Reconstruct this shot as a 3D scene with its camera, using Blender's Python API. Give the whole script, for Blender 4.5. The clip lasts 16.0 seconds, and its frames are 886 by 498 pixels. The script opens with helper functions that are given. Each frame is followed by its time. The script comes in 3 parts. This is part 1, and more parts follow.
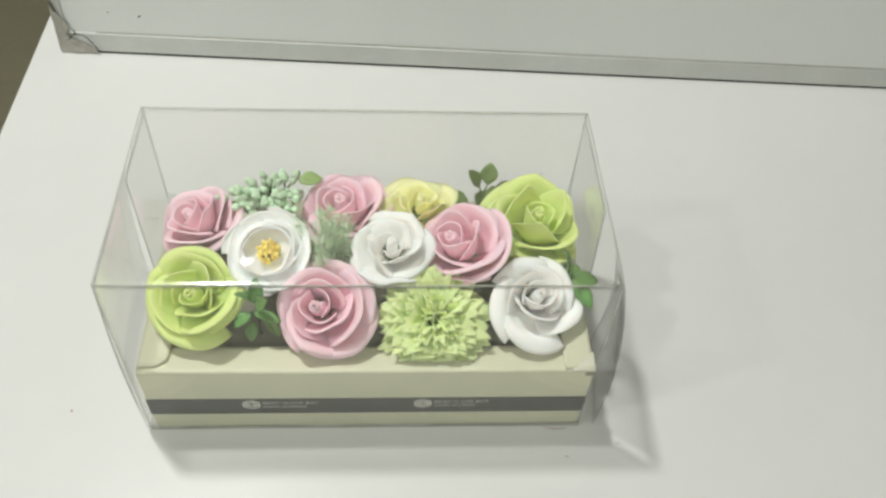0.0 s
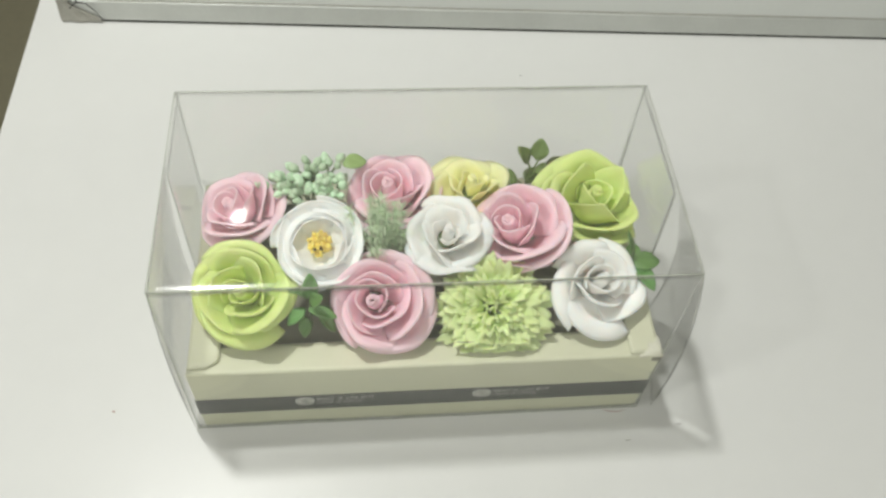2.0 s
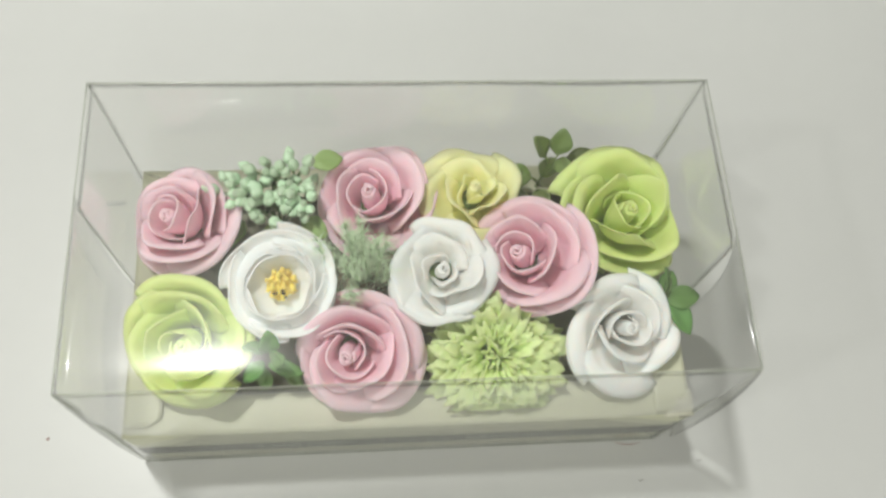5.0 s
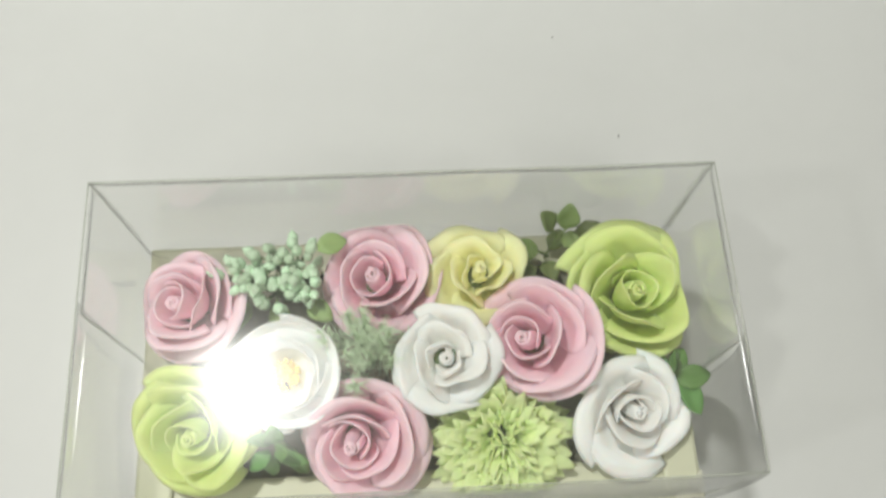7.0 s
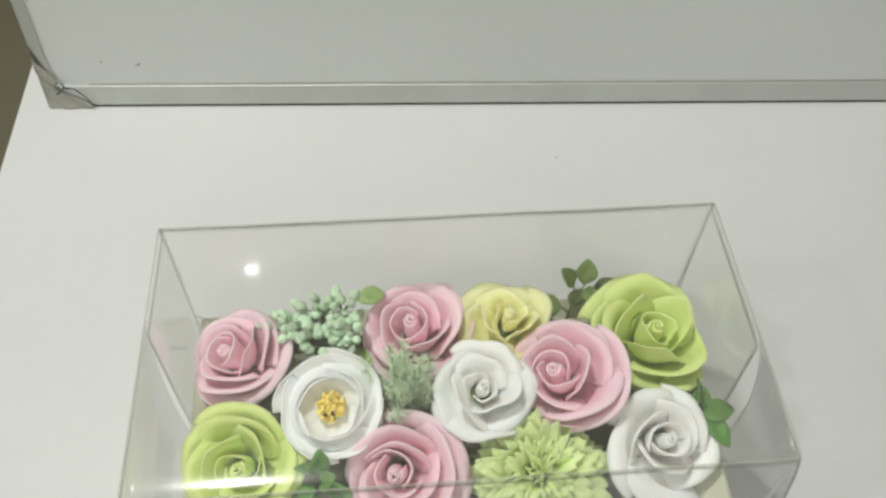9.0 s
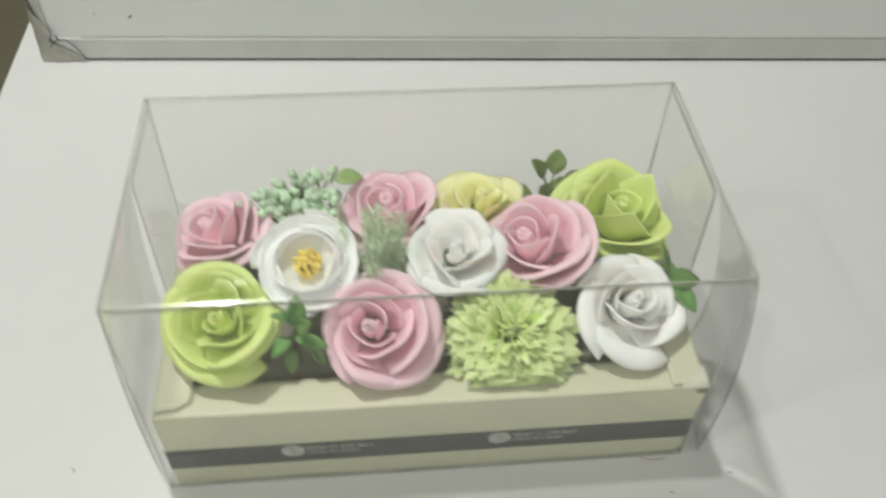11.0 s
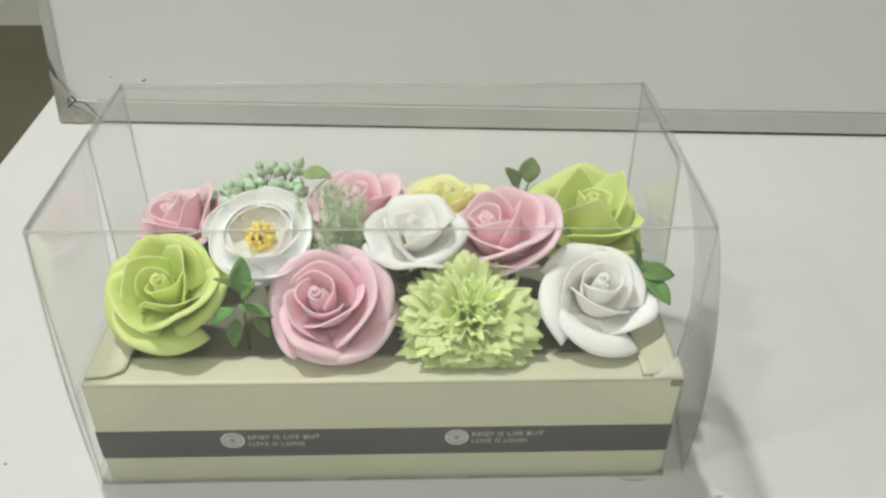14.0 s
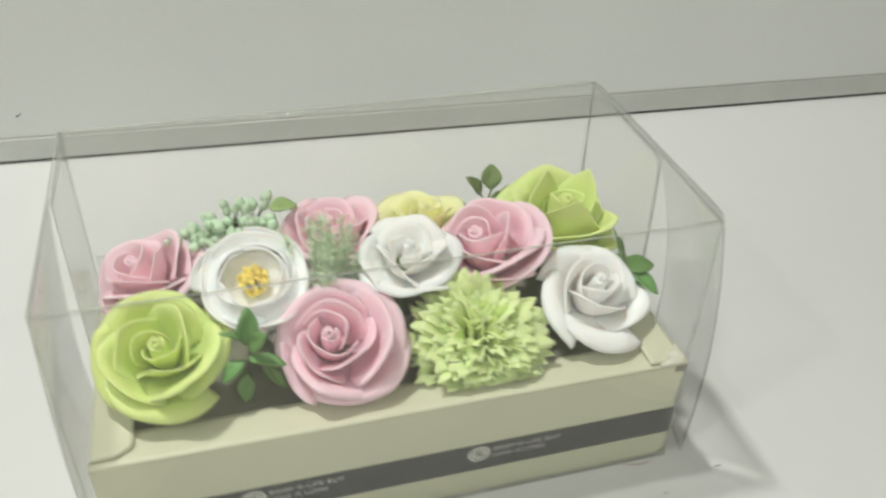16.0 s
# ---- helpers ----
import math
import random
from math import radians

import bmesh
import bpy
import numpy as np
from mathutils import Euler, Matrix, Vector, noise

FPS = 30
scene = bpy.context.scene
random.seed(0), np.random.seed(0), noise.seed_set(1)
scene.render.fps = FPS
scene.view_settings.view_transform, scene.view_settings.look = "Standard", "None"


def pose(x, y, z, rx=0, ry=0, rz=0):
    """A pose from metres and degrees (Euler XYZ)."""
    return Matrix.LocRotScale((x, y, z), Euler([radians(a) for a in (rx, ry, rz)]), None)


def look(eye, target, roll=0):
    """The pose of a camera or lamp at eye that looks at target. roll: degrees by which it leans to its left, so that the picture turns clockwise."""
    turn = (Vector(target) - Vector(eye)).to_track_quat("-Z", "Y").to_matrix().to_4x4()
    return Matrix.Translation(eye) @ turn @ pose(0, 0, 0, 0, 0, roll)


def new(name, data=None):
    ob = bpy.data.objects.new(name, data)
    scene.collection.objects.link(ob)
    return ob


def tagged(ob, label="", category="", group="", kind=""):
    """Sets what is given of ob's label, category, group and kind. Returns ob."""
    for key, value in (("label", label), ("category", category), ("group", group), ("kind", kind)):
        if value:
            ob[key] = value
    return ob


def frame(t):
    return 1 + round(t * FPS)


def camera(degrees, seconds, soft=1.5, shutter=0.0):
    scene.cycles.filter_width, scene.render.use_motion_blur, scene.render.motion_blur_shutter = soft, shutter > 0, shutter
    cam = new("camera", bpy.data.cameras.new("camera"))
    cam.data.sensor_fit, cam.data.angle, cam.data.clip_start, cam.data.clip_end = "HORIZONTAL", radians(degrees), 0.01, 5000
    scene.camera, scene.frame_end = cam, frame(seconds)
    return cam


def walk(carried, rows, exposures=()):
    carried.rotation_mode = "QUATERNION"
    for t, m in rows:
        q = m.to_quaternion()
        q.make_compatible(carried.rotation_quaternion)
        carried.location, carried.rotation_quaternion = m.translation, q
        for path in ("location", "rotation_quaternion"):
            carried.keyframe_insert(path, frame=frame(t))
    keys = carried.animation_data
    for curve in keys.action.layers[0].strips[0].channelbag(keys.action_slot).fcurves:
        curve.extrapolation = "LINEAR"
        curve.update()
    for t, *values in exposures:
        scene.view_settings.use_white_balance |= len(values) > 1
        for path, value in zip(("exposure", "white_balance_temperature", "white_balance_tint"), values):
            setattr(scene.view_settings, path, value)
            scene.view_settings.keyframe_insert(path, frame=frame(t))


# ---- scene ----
cam = camera(55.3, 16.0, soft=2.55, shutter=0.9)
PATH = [
    (0, (0.0106, -0.2902, 0.4445), (0.1373, 0.9698, -1.1035), 4.65),
    (0.5, (0.0115, -0.291, 0.4451), (0.1251, 0.9614, -1.1101), 4.31),
    (1, (0.0062, -0.2915, 0.4447), (0.1167, 0.9435, -1.1246), 4.53),
    (1.5, (-0.0126, -0.2779, 0.4391), (0.131, 0.9235, -1.1534), 4.88),
    (2, (-0.0302, -0.2562, 0.4399), (0.1521, 0.8902, -1.1888), 5.60),
    (2.5, (-0.0401, -0.2252, 0.4313), (0.1796, 0.831, -1.2528), 7.17),
    (3, (-0.0396, -0.2031, 0.4261), (0.198, 0.765, -1.3078), 8.62),
    (3.5, (-0.0488, -0.1842, 0.4254), (0.2172, 0.6888, -1.3542), 11.99),
    (4, (-0.0404, -0.165, 0.4173), (0.2058, 0.6536, -1.3908), 13.26),
    (6.5, (-0.004, -0.0783, 0.4203), (0.0893, 0.5616, -1.4722), 6.32),
    (7, (-0.0038, -0.0783, 0.4311), (0.0896, 0.603, -1.4469), 5.17),
    (7.5, (-0.0077, -0.0854, 0.4316), (0.0957, 0.7114, -1.3999), 4.82),
    (8, (-0.0112, -0.1062, 0.4327), (0.0901, 0.823, -1.3354), 3.68),
    (10.5, (-0.0425, -0.2376, 0.3876), (0.1418, 1.0888, -1.0979), 1.24),
    (11, (-0.0241, -0.2487, 0.3753), (0.1386, 1.0639, -1.1249), 2.71),
    (11.5, (0.0028, -0.2647, 0.3628), (0.1001, 1.1103, -1.0863), 2.90),
    (12, (0.0115, -0.2732, 0.3522), (0.0774, 1.1703, -1.0305), 2.97),
    (12.5, (0.0143, -0.2877, 0.3422), (0.0542, 1.2419, -0.9457), 2.04),
    (13, (0.0144, -0.2973, 0.3287), (0.0583, 1.281, -0.8989), 1.70),
    (13.5, (0.0158, -0.3023, 0.313), (0.0648, 1.3073, -0.8732), 1.08),
    (14, (0.0138, -0.302, 0.3009), (0.0725, 1.3136, -0.8765), 0.76),
    (14.5, (0.0126, -0.3008, 0.299), (0.1218, 1.3117, -0.8791), 1.23),
    (15, (0.0102, -0.2994, 0.3026), (0.1869, 1.299, -0.8864), 1.28),
    (15.5, (-0.0161, -0.2953, 0.3091), (0.2938, 1.2699, -0.8967), 2.05),
    (16, (-0.0575, -0.2792, 0.31), (0.4104, 1.2508, -0.8902), 2.56),
]
EXPOSURES = [(0.0, -0.25), (3.0, -0.33), (4.2, -0.36), (6.3, -0.37), (7.5, -0.37), (8.2, -0.41), (10.5, -0.40), (11.5, -0.39), (12.5, -0.31), (16.0, -0.26)]
walk(cam, [(t, look(eye, target, roll)) for t, eye, target, roll in PATH], EXPOSURES)

# ---- light ----
CEILING = 1.72
world = bpy.data.worlds.new("room_air")
scene.world = world
world.use_nodes = True
world.node_tree.nodes["Background"].inputs[0].default_value = (0.9, 0.95, 0.88, 1)
world.node_tree.nodes["Background"].inputs[1].default_value = 0.05


def lamp(name, x, y, size, watts, colour, shape="DISK", z=CEILING - 0.03):
    data = bpy.data.lights.new(name, "AREA")
    data.shape, data.size, data.energy, data.color = shape, size, watts, colour
    ob = new(name, data)
    ob.location = (x, y, z)
    return ob


# three round downlights in the ceiling and a square fill lamp added behind the camera
DOWNLIGHTS = [(-0.395, 0.33, 0.11, 24.0), (-0.41, 1.23, 0.045, 0.6), (-1.43, -0.58, 0.14, 15.0)]
FILL = (0.10, -1.5, 15.5)
for lx, ly, wide, watts in DOWNLIGHTS:
    lamp("downlight_lamp", lx, ly, wide, watts, (0.985, 0.99, 0.945))
lamp("fill_lamp", FILL[0], FILL[1], 0.42, FILL[2], (0.985, 0.985, 0.93), "SQUARE")


# ---- materials ----
def nodes_of(name):
    m = bpy.data.materials.new(name)
    m.use_nodes = True
    t = m.node_tree
    t.nodes.clear()
    out = t.nodes.new("ShaderNodeOutputMaterial")
    return m, t, out


def noise_ramp(t, scale, lo, hi, detail=4.0, coord="Object"):
    """A noise between two values, at object scale."""
    co = t.nodes.new("ShaderNodeTexCoord")
    n = t.nodes.new("ShaderNodeTexNoise")
    n.inputs["Scale"].default_value, n.inputs["Detail"].default_value = scale, detail
    t.links.new(co.outputs[coord], n.inputs["Vector"])
    r = t.nodes.new("ShaderNodeMapRange")
    r.inputs["From Min"].default_value, r.inputs["From Max"].default_value = 0.15, 0.85
    r.inputs["To Min"].default_value, r.inputs["To Max"].default_value = lo, hi
    t.links.new(n.outputs["Fac"], r.inputs["Value"])
    return r.outputs["Result"], n.outputs["Fac"]


def surface(name, colour, rough=0.5, vary=0.08, scale=40.0, fine=900.0, bump=0.1, metal=0.0, spec=0.5,
            through_light=0.0, per_piece=0.0, soft=0.0):
    """A plain surface with two scales of variation, fine relief and, for petals and leaves, some light shining through."""
    m, t, out = nodes_of(name)
    p = t.nodes.new("ShaderNodeBsdfPrincipled")
    big, _ = noise_ramp(t, scale, 1 - vary, 1 + vary)
    small, fine_out = noise_ramp(t, fine, 1 - vary * 0.5, 1 + vary * 0.5, 2.0)
    mul = t.nodes.new("ShaderNodeMath")
    mul.operation = "MULTIPLY"
    t.links.new(big, mul.inputs[0]), t.links.new(small, mul.inputs[1])
    value = mul.outputs[0]
    hsv = t.nodes.new("ShaderNodeHueSaturation")
    hsv.inputs["Color"].default_value = (*colour, 1)
    if per_piece:
        info = t.nodes.new("ShaderNodeObjectInfo")
        r = t.nodes.new("ShaderNodeMapRange")
        r.inputs["To Min"].default_value, r.inputs["To Max"].default_value = 1 - per_piece, 1 + per_piece
        t.links.new(info.outputs["Random"], r.inputs["Value"])
        also = t.nodes.new("ShaderNodeMath")
        also.operation = "MULTIPLY"
        t.links.new(value, also.inputs[0]), t.links.new(r.outputs["Result"], also.inputs[1])
        value = also.outputs[0]
        h = t.nodes.new("ShaderNodeMapRange")
        h.inputs["To Min"].default_value, h.inputs["To Max"].default_value = 0.5 - per_piece * 0.08, 0.5 + per_piece * 0.08
        t.links.new(info.outputs["Random"], h.inputs["Value"])
        t.links.new(h.outputs["Result"], hsv.inputs["Hue"])
    t.links.new(value, hsv.inputs["Value"])
    colour_out = hsv.outputs["Color"]
    t.links.new(colour_out, p.inputs["Base Color"])
    p.inputs["Metallic"].default_value = metal
    p.inputs["Specular IOR Level"].default_value = spec
    if soft:
        p.inputs["Subsurface Weight"].default_value = soft
        p.inputs["Subsurface Radius"].default_value = (1.0, 0.8, 0.7)
        p.inputs["Subsurface Scale"].default_value = 0.003
    swing = min(0.07, vary * 1.5)
    rr, _ = noise_ramp(t, scale * 1.7, max(rough - swing, 0.02), min(rough + swing, 1.0))
    t.links.new(rr, p.inputs["Roughness"])
    if bump:
        b = t.nodes.new("ShaderNodeBump")
        b.inputs["Strength"].default_value, b.inputs["Distance"].default_value = bump, 0.0006
        t.links.new(fine_out, b.inputs["Height"])
        t.links.new(b.outputs["Normal"], p.inputs["Normal"])
    last = p.outputs["BSDF"]
    if through_light:
        tr = t.nodes.new("ShaderNodeBsdfTranslucent")
        t.links.new(colour_out, tr.inputs["Color"])
        mix = t.nodes.new("ShaderNodeMixShader")
        mix.inputs[0].default_value = through_light
        t.links.new(last, mix.inputs[1]), t.links.new(tr.outputs["BSDF"], mix.inputs[2])
        last = mix.outputs[0]
    t.links.new(last, out.inputs["Surface"])
    return m


def clear_film(name, haze, rough=0.03, tint=(0.998, 0.999, 0.997), graze=0.9):
    """Thin clear plastic: see-through, with a mirror gloss by Fresnel and a slight milky haze."""
    m, t, out = nodes_of(name)
    clear = t.nodes.new("ShaderNodeBsdfTransparent")
    clear.inputs["Color"].default_value = (*tint, 1)
    gloss = t.nodes.new("ShaderNodeBsdfGlossy")
    gloss.inputs["Roughness"].default_value = rough
    blurred = t.nodes.new("ShaderNodeBsdfGlossy")
    blurred.inputs["Roughness"].default_value = 0.16
    lobes = t.nodes.new("ShaderNodeMixShader")
    lobes.inputs[0].default_value = 0.5
    t.links.new(gloss.outputs[0], lobes.inputs[1]), t.links.new(blurred.outputs[0], lobes.inputs[2])
    milky = t.nodes.new("ShaderNodeBsdfDiffuse")
    milky.inputs["Color"].default_value = (0.9, 0.92, 0.86, 1)
    behind = t.nodes.new("ShaderNodeBsdfTranslucent")
    behind.inputs["Color"].default_value = (0.9, 0.92, 0.86, 1)
    both = t.nodes.new("ShaderNodeMixShader")
    both.inputs[0].default_value = 0.5
    t.links.new(milky.outputs[0], both.inputs[1]), t.links.new(behind.outputs[0], both.inputs[2])
    veil = t.nodes.new("ShaderNodeMixShader")
    h, _ = noise_ramp(t, 35.0, haze * 0.6, haze * 1.4)
    t.links.new(h, veil.inputs[0])
    t.links.new(clear.outputs[0], veil.inputs[1]), t.links.new(both.outputs[0], veil.inputs[2])
    facing = t.nodes.new("ShaderNodeLayerWeight")
    facing.inputs["Blend"].default_value = 0.5
    fifth = t.nodes.new("ShaderNodeMath")
    fifth.operation = "POWER"
    fifth.inputs[1].default_value = 5.0
    t.links.new(facing.outputs["Facing"], fifth.inputs[0])
    fres = t.nodes.new("ShaderNodeMapRange")
    fres.inputs["To Min"].default_value, fres.inputs["To Max"].default_value = 0.018, graze
    t.links.new(fifth.outputs[0], fres.inputs["Value"])
    top = t.nodes.new("ShaderNodeMixShader")
    t.links.new(fres.outputs[0], top.inputs[0])
    t.links.new(veil.outputs[0], top.inputs[1]), t.links.new(lobes.outputs[0], top.inputs[2])
    t.links.new(top.outputs[0], out.inputs["Surface"])
    return m


M = {
    # broad clouding in the colour stands in for light refracted by the cover
    "table": surface("white_laminate", (0.62, 0.625, 0.61), 0.33, 0.018, 9.0, 60.0, 0.0, spec=0.30),
    "table_edge": surface("edge_band", (0.72, 0.72, 0.68), 0.4, 0.03),
    "steel": surface("leg_steel", (0.45, 0.45, 0.44), 0.35, 0.05, metal=1.0),
    "floor": surface("brown_floor", (0.19, 0.175, 0.115), 0.55, 0.12, 3.0, 60.0, 0.1),
    "wall": surface("painted_wall", (0.80, 0.80, 0.76), 0.8, 0.03, 3.0, 200.0, 0.1),
    "ceiling": surface("ceiling_paint", (0.86, 0.86, 0.83), 0.85, 0.02, 3.0, 200.0, 0.1),
    "panel": surface("grey_white_board", (0.69, 0.71, 0.69), 0.38, 0.03, 7.0, 300.0, 0.04),
    "alu": surface("brushed_aluminium", (0.58, 0.595, 0.57), 0.42, 0.08, 30.0, 700.0, 0.08, metal=0.5),
    "foil": surface("dull_foil", (0.42, 0.41, 0.37), 0.45, 0.25, 90.0, 600.0, 0.3, metal=0.7),
    "tarnish": surface("tarnished_metal", (0.16, 0.155, 0.135), 0.5, 0.2, 120.0, 900.0, 0.2, metal=0.4),
    # near-black colour for the shadow line under the board
    "gap_shade": surface("dark_gap_shade", (0.045, 0.043, 0.038), 0.7, 0.1),
    "ink": surface("black_mark", (0.02, 0.02, 0.02), 0.7, 0.1),
    "rust": surface("reddish_scratch", (0.42, 0.30, 0.28), 0.7, 0.1),
    "grey_mark": surface("grey_scratch", (0.25, 0.24, 0.22), 0.6, 0.1),
    "paper": surface("cream_card", (0.64, 0.645, 0.48), 0.45, 0.035, 30.0, 1500.0, 0.12),
    "paper_in": surface("torn_card_core", (0.66, 0.65, 0.54), 0.8, 0.1),
    "worn": surface("scuffed_card", (0.30, 0.29, 0.24), 0.8, 0.2),
    "band": surface("dark_grey_print", (0.095, 0.095, 0.088), 0.5, 0.06, 40.0, 1500.0, 0.1),
    "print": surface("pale_print", (0.64, 0.64, 0.59), 0.6, 0.15, 300.0, 2500.0, 0.05),
    "foam": surface("dark_floral_foam", (0.26, 0.255, 0.19), 0.95, 0.25, 120.0, 1500.0, 0.6),
    "film": clear_film("clear_plastic_film", 0.020),
    # extra haze imitates veiling glare and lifts the dark gaps between petals
    "film_top": clear_film("veiled_plastic_film", 0.030),
    "film_flap": clear_film("clear_plastic_flap", 0.018),
    "crease": clear_film("creased_plastic_edge", 0.42, 0.12, (0.88, 0.90, 0.86), 0.45),
    "pink": surface("pale_pink_soap", (1.0, 0.645, 0.725), 0.75, 0.02, 60.0, 2600.0, 0.18, spec=0.35, soft=0.6, per_piece=0.03),
    "green": surface("lime_green_soap", (0.73, 0.86, 0.31), 0.72, 0.05, 60.0, 2600.0, 0.15, spec=0.25, soft=0.5, per_piece=0.05),
    "white": surface("white_soap", (1.0, 0.985, 0.945), 0.78, 0.01, 60.0, 2600.0, 0.18, spec=0.35, soft=0.6, per_piece=0.02),
    "yellow": surface("lemon_soap", (1.0, 0.97, 0.46), 0.75, 0.02, 60.0, 2600.0, 0.15, spec=0.35, soft=0.6, per_piece=0.02),
    "silk": surface("white_silk_petal", (0.98, 0.972, 0.945), 0.65, 0.02, 90.0, 1800.0, 0.12, spec=0.3, soft=0.6, per_piece=0.03),
    "stamen": surface("golden_stamen", (0.95, 0.76, 0.20), 0.7, 0.15, 200.0, 2600.0, 0.2, per_piece=0.15),
    "anther": surface("dark_anther", (0.06, 0.04, 0.02), 0.7, 0.1),
    "carnation": surface("pale_green_carnation", (0.82, 0.97, 0.42), 0.75, 0.06, 80.0, 2200.0, 0.15, spec=0.25, soft=0.5, per_piece=0.08),
    "berry": surface("sage_green_berry", (0.56, 0.73, 0.52), 0.5, 0.18, 250.0, 1500.0, 0.1, per_piece=0.22),
    "fern": surface("soft_fern_green", (0.82, 0.99, 0.71), 0.8, 0.08, 120.0, 1500.0, 0.0, through_light=0.06),
    "straw": surface("tan_straw", (0.48, 0.40, 0.27), 0.8, 0.15, 150.0, 1500.0, 0.0),
    "leaf_dark": surface("dark_olive_leaf", (0.19, 0.265, 0.075), 0.5, 0.18, 90.0, 900.0, 0.25, through_light=0.1, per_piece=0.18),
    "leaf": surface("fresh_green_leaf", (0.165, 0.345, 0.10), 0.45, 0.15, 90.0, 900.0, 0.25, through_light=0.15, per_piece=0.18),
    "leaf_olive": surface("pale_olive_leaf", (0.33, 0.46, 0.16), 0.5, 0.15, 90.0, 900.0, 0.25, through_light=0.12, per_piece=0.15),
    "stem": surface("green_stem", (0.14, 0.21, 0.08), 0.6, 0.15),
    "lamp_ring": surface("white_lamp_ring", (0.8, 0.8, 0.78), 0.4, 0.02),
}


# ---- mesh helpers ----
def mesh_of(name, verts, faces, material, smooth=True):
    me = bpy.data.meshes.new(name)
    me.from_pydata([tuple(v) for v in verts], [], faces)
    me.materials.append(material)
    if smooth:
        me.polygons.foreach_set("use_smooth", [True] * len(me.polygons))
    me.update()
    return me


def part(name, me, parent=None, label="", m=None):
    """One mesh object, under a thing or a part."""
    if isinstance(me, bmesh.types.BMesh):
        raise TypeError(name)
    ob = new(name, me)
    ob.parent = parent
    if m is not None:
        ob.matrix_basis = m
    return tagged(ob, label)


def thing(name, m, label, category, group="", kind=""):
    ob = new(name)
    ob.empty_display_size = 0.02
    ob.matrix_basis = m
    return tagged(ob, label, category, group, kind)


def block(name, x0, x1, y0, y1, z0, z1, material, bevel=0.0, segments=2):
    bm = bmesh.new()
    bmesh.ops.create_cube(bm, size=1.0)
    for v in bm.verts:
        v.co = Vector(((x0 + x1) / 2 + v.co.x * (x1 - x0), (y0 + y1) / 2 + v.co.y * (y1 - y0), (z0 + z1) / 2 + v.co.z * (z1 - z0)))
    if bevel:
        bmesh.ops.bevel(bm, geom=bm.edges[:], offset=bevel, segments=segments, affect="EDGES", profile=0.5)
    me = bpy.data.meshes.new(name)
    bm.to_mesh(me)
    bm.free()
    me.materials.append(material)
    return me


def sheet(name, points, thick, material, taper=None):
    """A closed sheet of the given thickness over a grid of points, an array of rows x columns x 3."""
    p = np.asarray(points, float)
    nv, nu = p.shape[:2]
    normal = np.cross(np.gradient(p, axis=1), np.gradient(p, axis=0))
    normal /= np.linalg.norm(normal, axis=2, keepdims=True) + 1e-12
    half = thick / 2 * (np.ones((nv, nu, 1)) if taper is None else taper)
    a, b = (p + normal * half).reshape(-1, 3), (p - normal * half).reshape(-1, 3)
    n, faces = nv * nu, []
    for j in range(nv - 1):
        for i in range(nu - 1):
            q = (j * nu + i, j * nu + i + 1, (j + 1) * nu + i + 1, (j + 1) * nu + i)
            faces.append(q)
            faces.append(tuple(n + k for k in reversed(q)))
    ring = [i for i in range(nu)] + [j * nu + nu - 1 for j in range(1, nv)] + [(nv - 1) * nu + i for i in range(nu - 2, -1, -1)] + [j * nu for j in range(nv - 2, 0, -1)]
    for k, here in enumerate(ring):
        after = ring[(k + 1) % len(ring)]
        faces.append((after, here, n + here, n + after))
    return mesh_of(name, np.vstack([a, b]), faces, material)


def tube(name, path, radius, material, sides=6, end=None):
    """A round rod along a line of points, tapering to the radius end."""
    verts, faces = tube_parts(path, radius, sides, end)
    return mesh_of(name, verts, faces, material)


def tube_parts(path, radius, sides=6, end=None, first=0):
    p = np.asarray(path, float)
    end = radius if end is None else end
    along = np.gradient(p, axis=0)
    verts, faces = [], []
    for k, (c, d) in enumerate(zip(p, along)):
        d = Vector(d).normalized()
        u = d.orthogonal().normalized() if k == 0 else (u - d * u.dot(d)).normalized()
        w = d.cross(u)
        r = radius + (end - radius) * k / max(len(p) - 1, 1)
        for s in range(sides):
            a = 2 * math.pi * s / sides
            verts.append(tuple(Vector(c) + (u * math.cos(a) + w * math.sin(a)) * r))
    for k in range(len(p) - 1):
        for s in range(sides):
            a, b = k * sides + s, k * sides + (s + 1) % sides
            faces.append((first + a, first + b, first + b + sides, first + a + sides))
    faces.append(tuple(first + s for s in reversed(range(sides))))
    faces.append(tuple(first + (len(p) - 1) * sides + s for s in range(sides)))
    return verts, faces


def bend(a, b, lift=(0, 0, 0), n=8):
    """A curved line from a to b, bulging by lift."""
    a, b, lift = Vector(a), Vector(b), Vector(lift)
    return [a.lerp(b, k / n) + lift * math.sin(math.pi * k / n) for k in range(n + 1)]


def turned_to(place, axis, spin=0.0):
    """A pose at place whose z axis is the given one."""
    q = Vector(axis).normalized().to_track_quat("Z", "Y")
    return Matrix.Translation(place) @ q.to_matrix().to_4x4() @ Matrix.Rotation(radians(spin), 4, "Z")


def smoothstep(x):
    x = np.clip(x, 0, 1)
    return x * x * (3 - 2 * x)


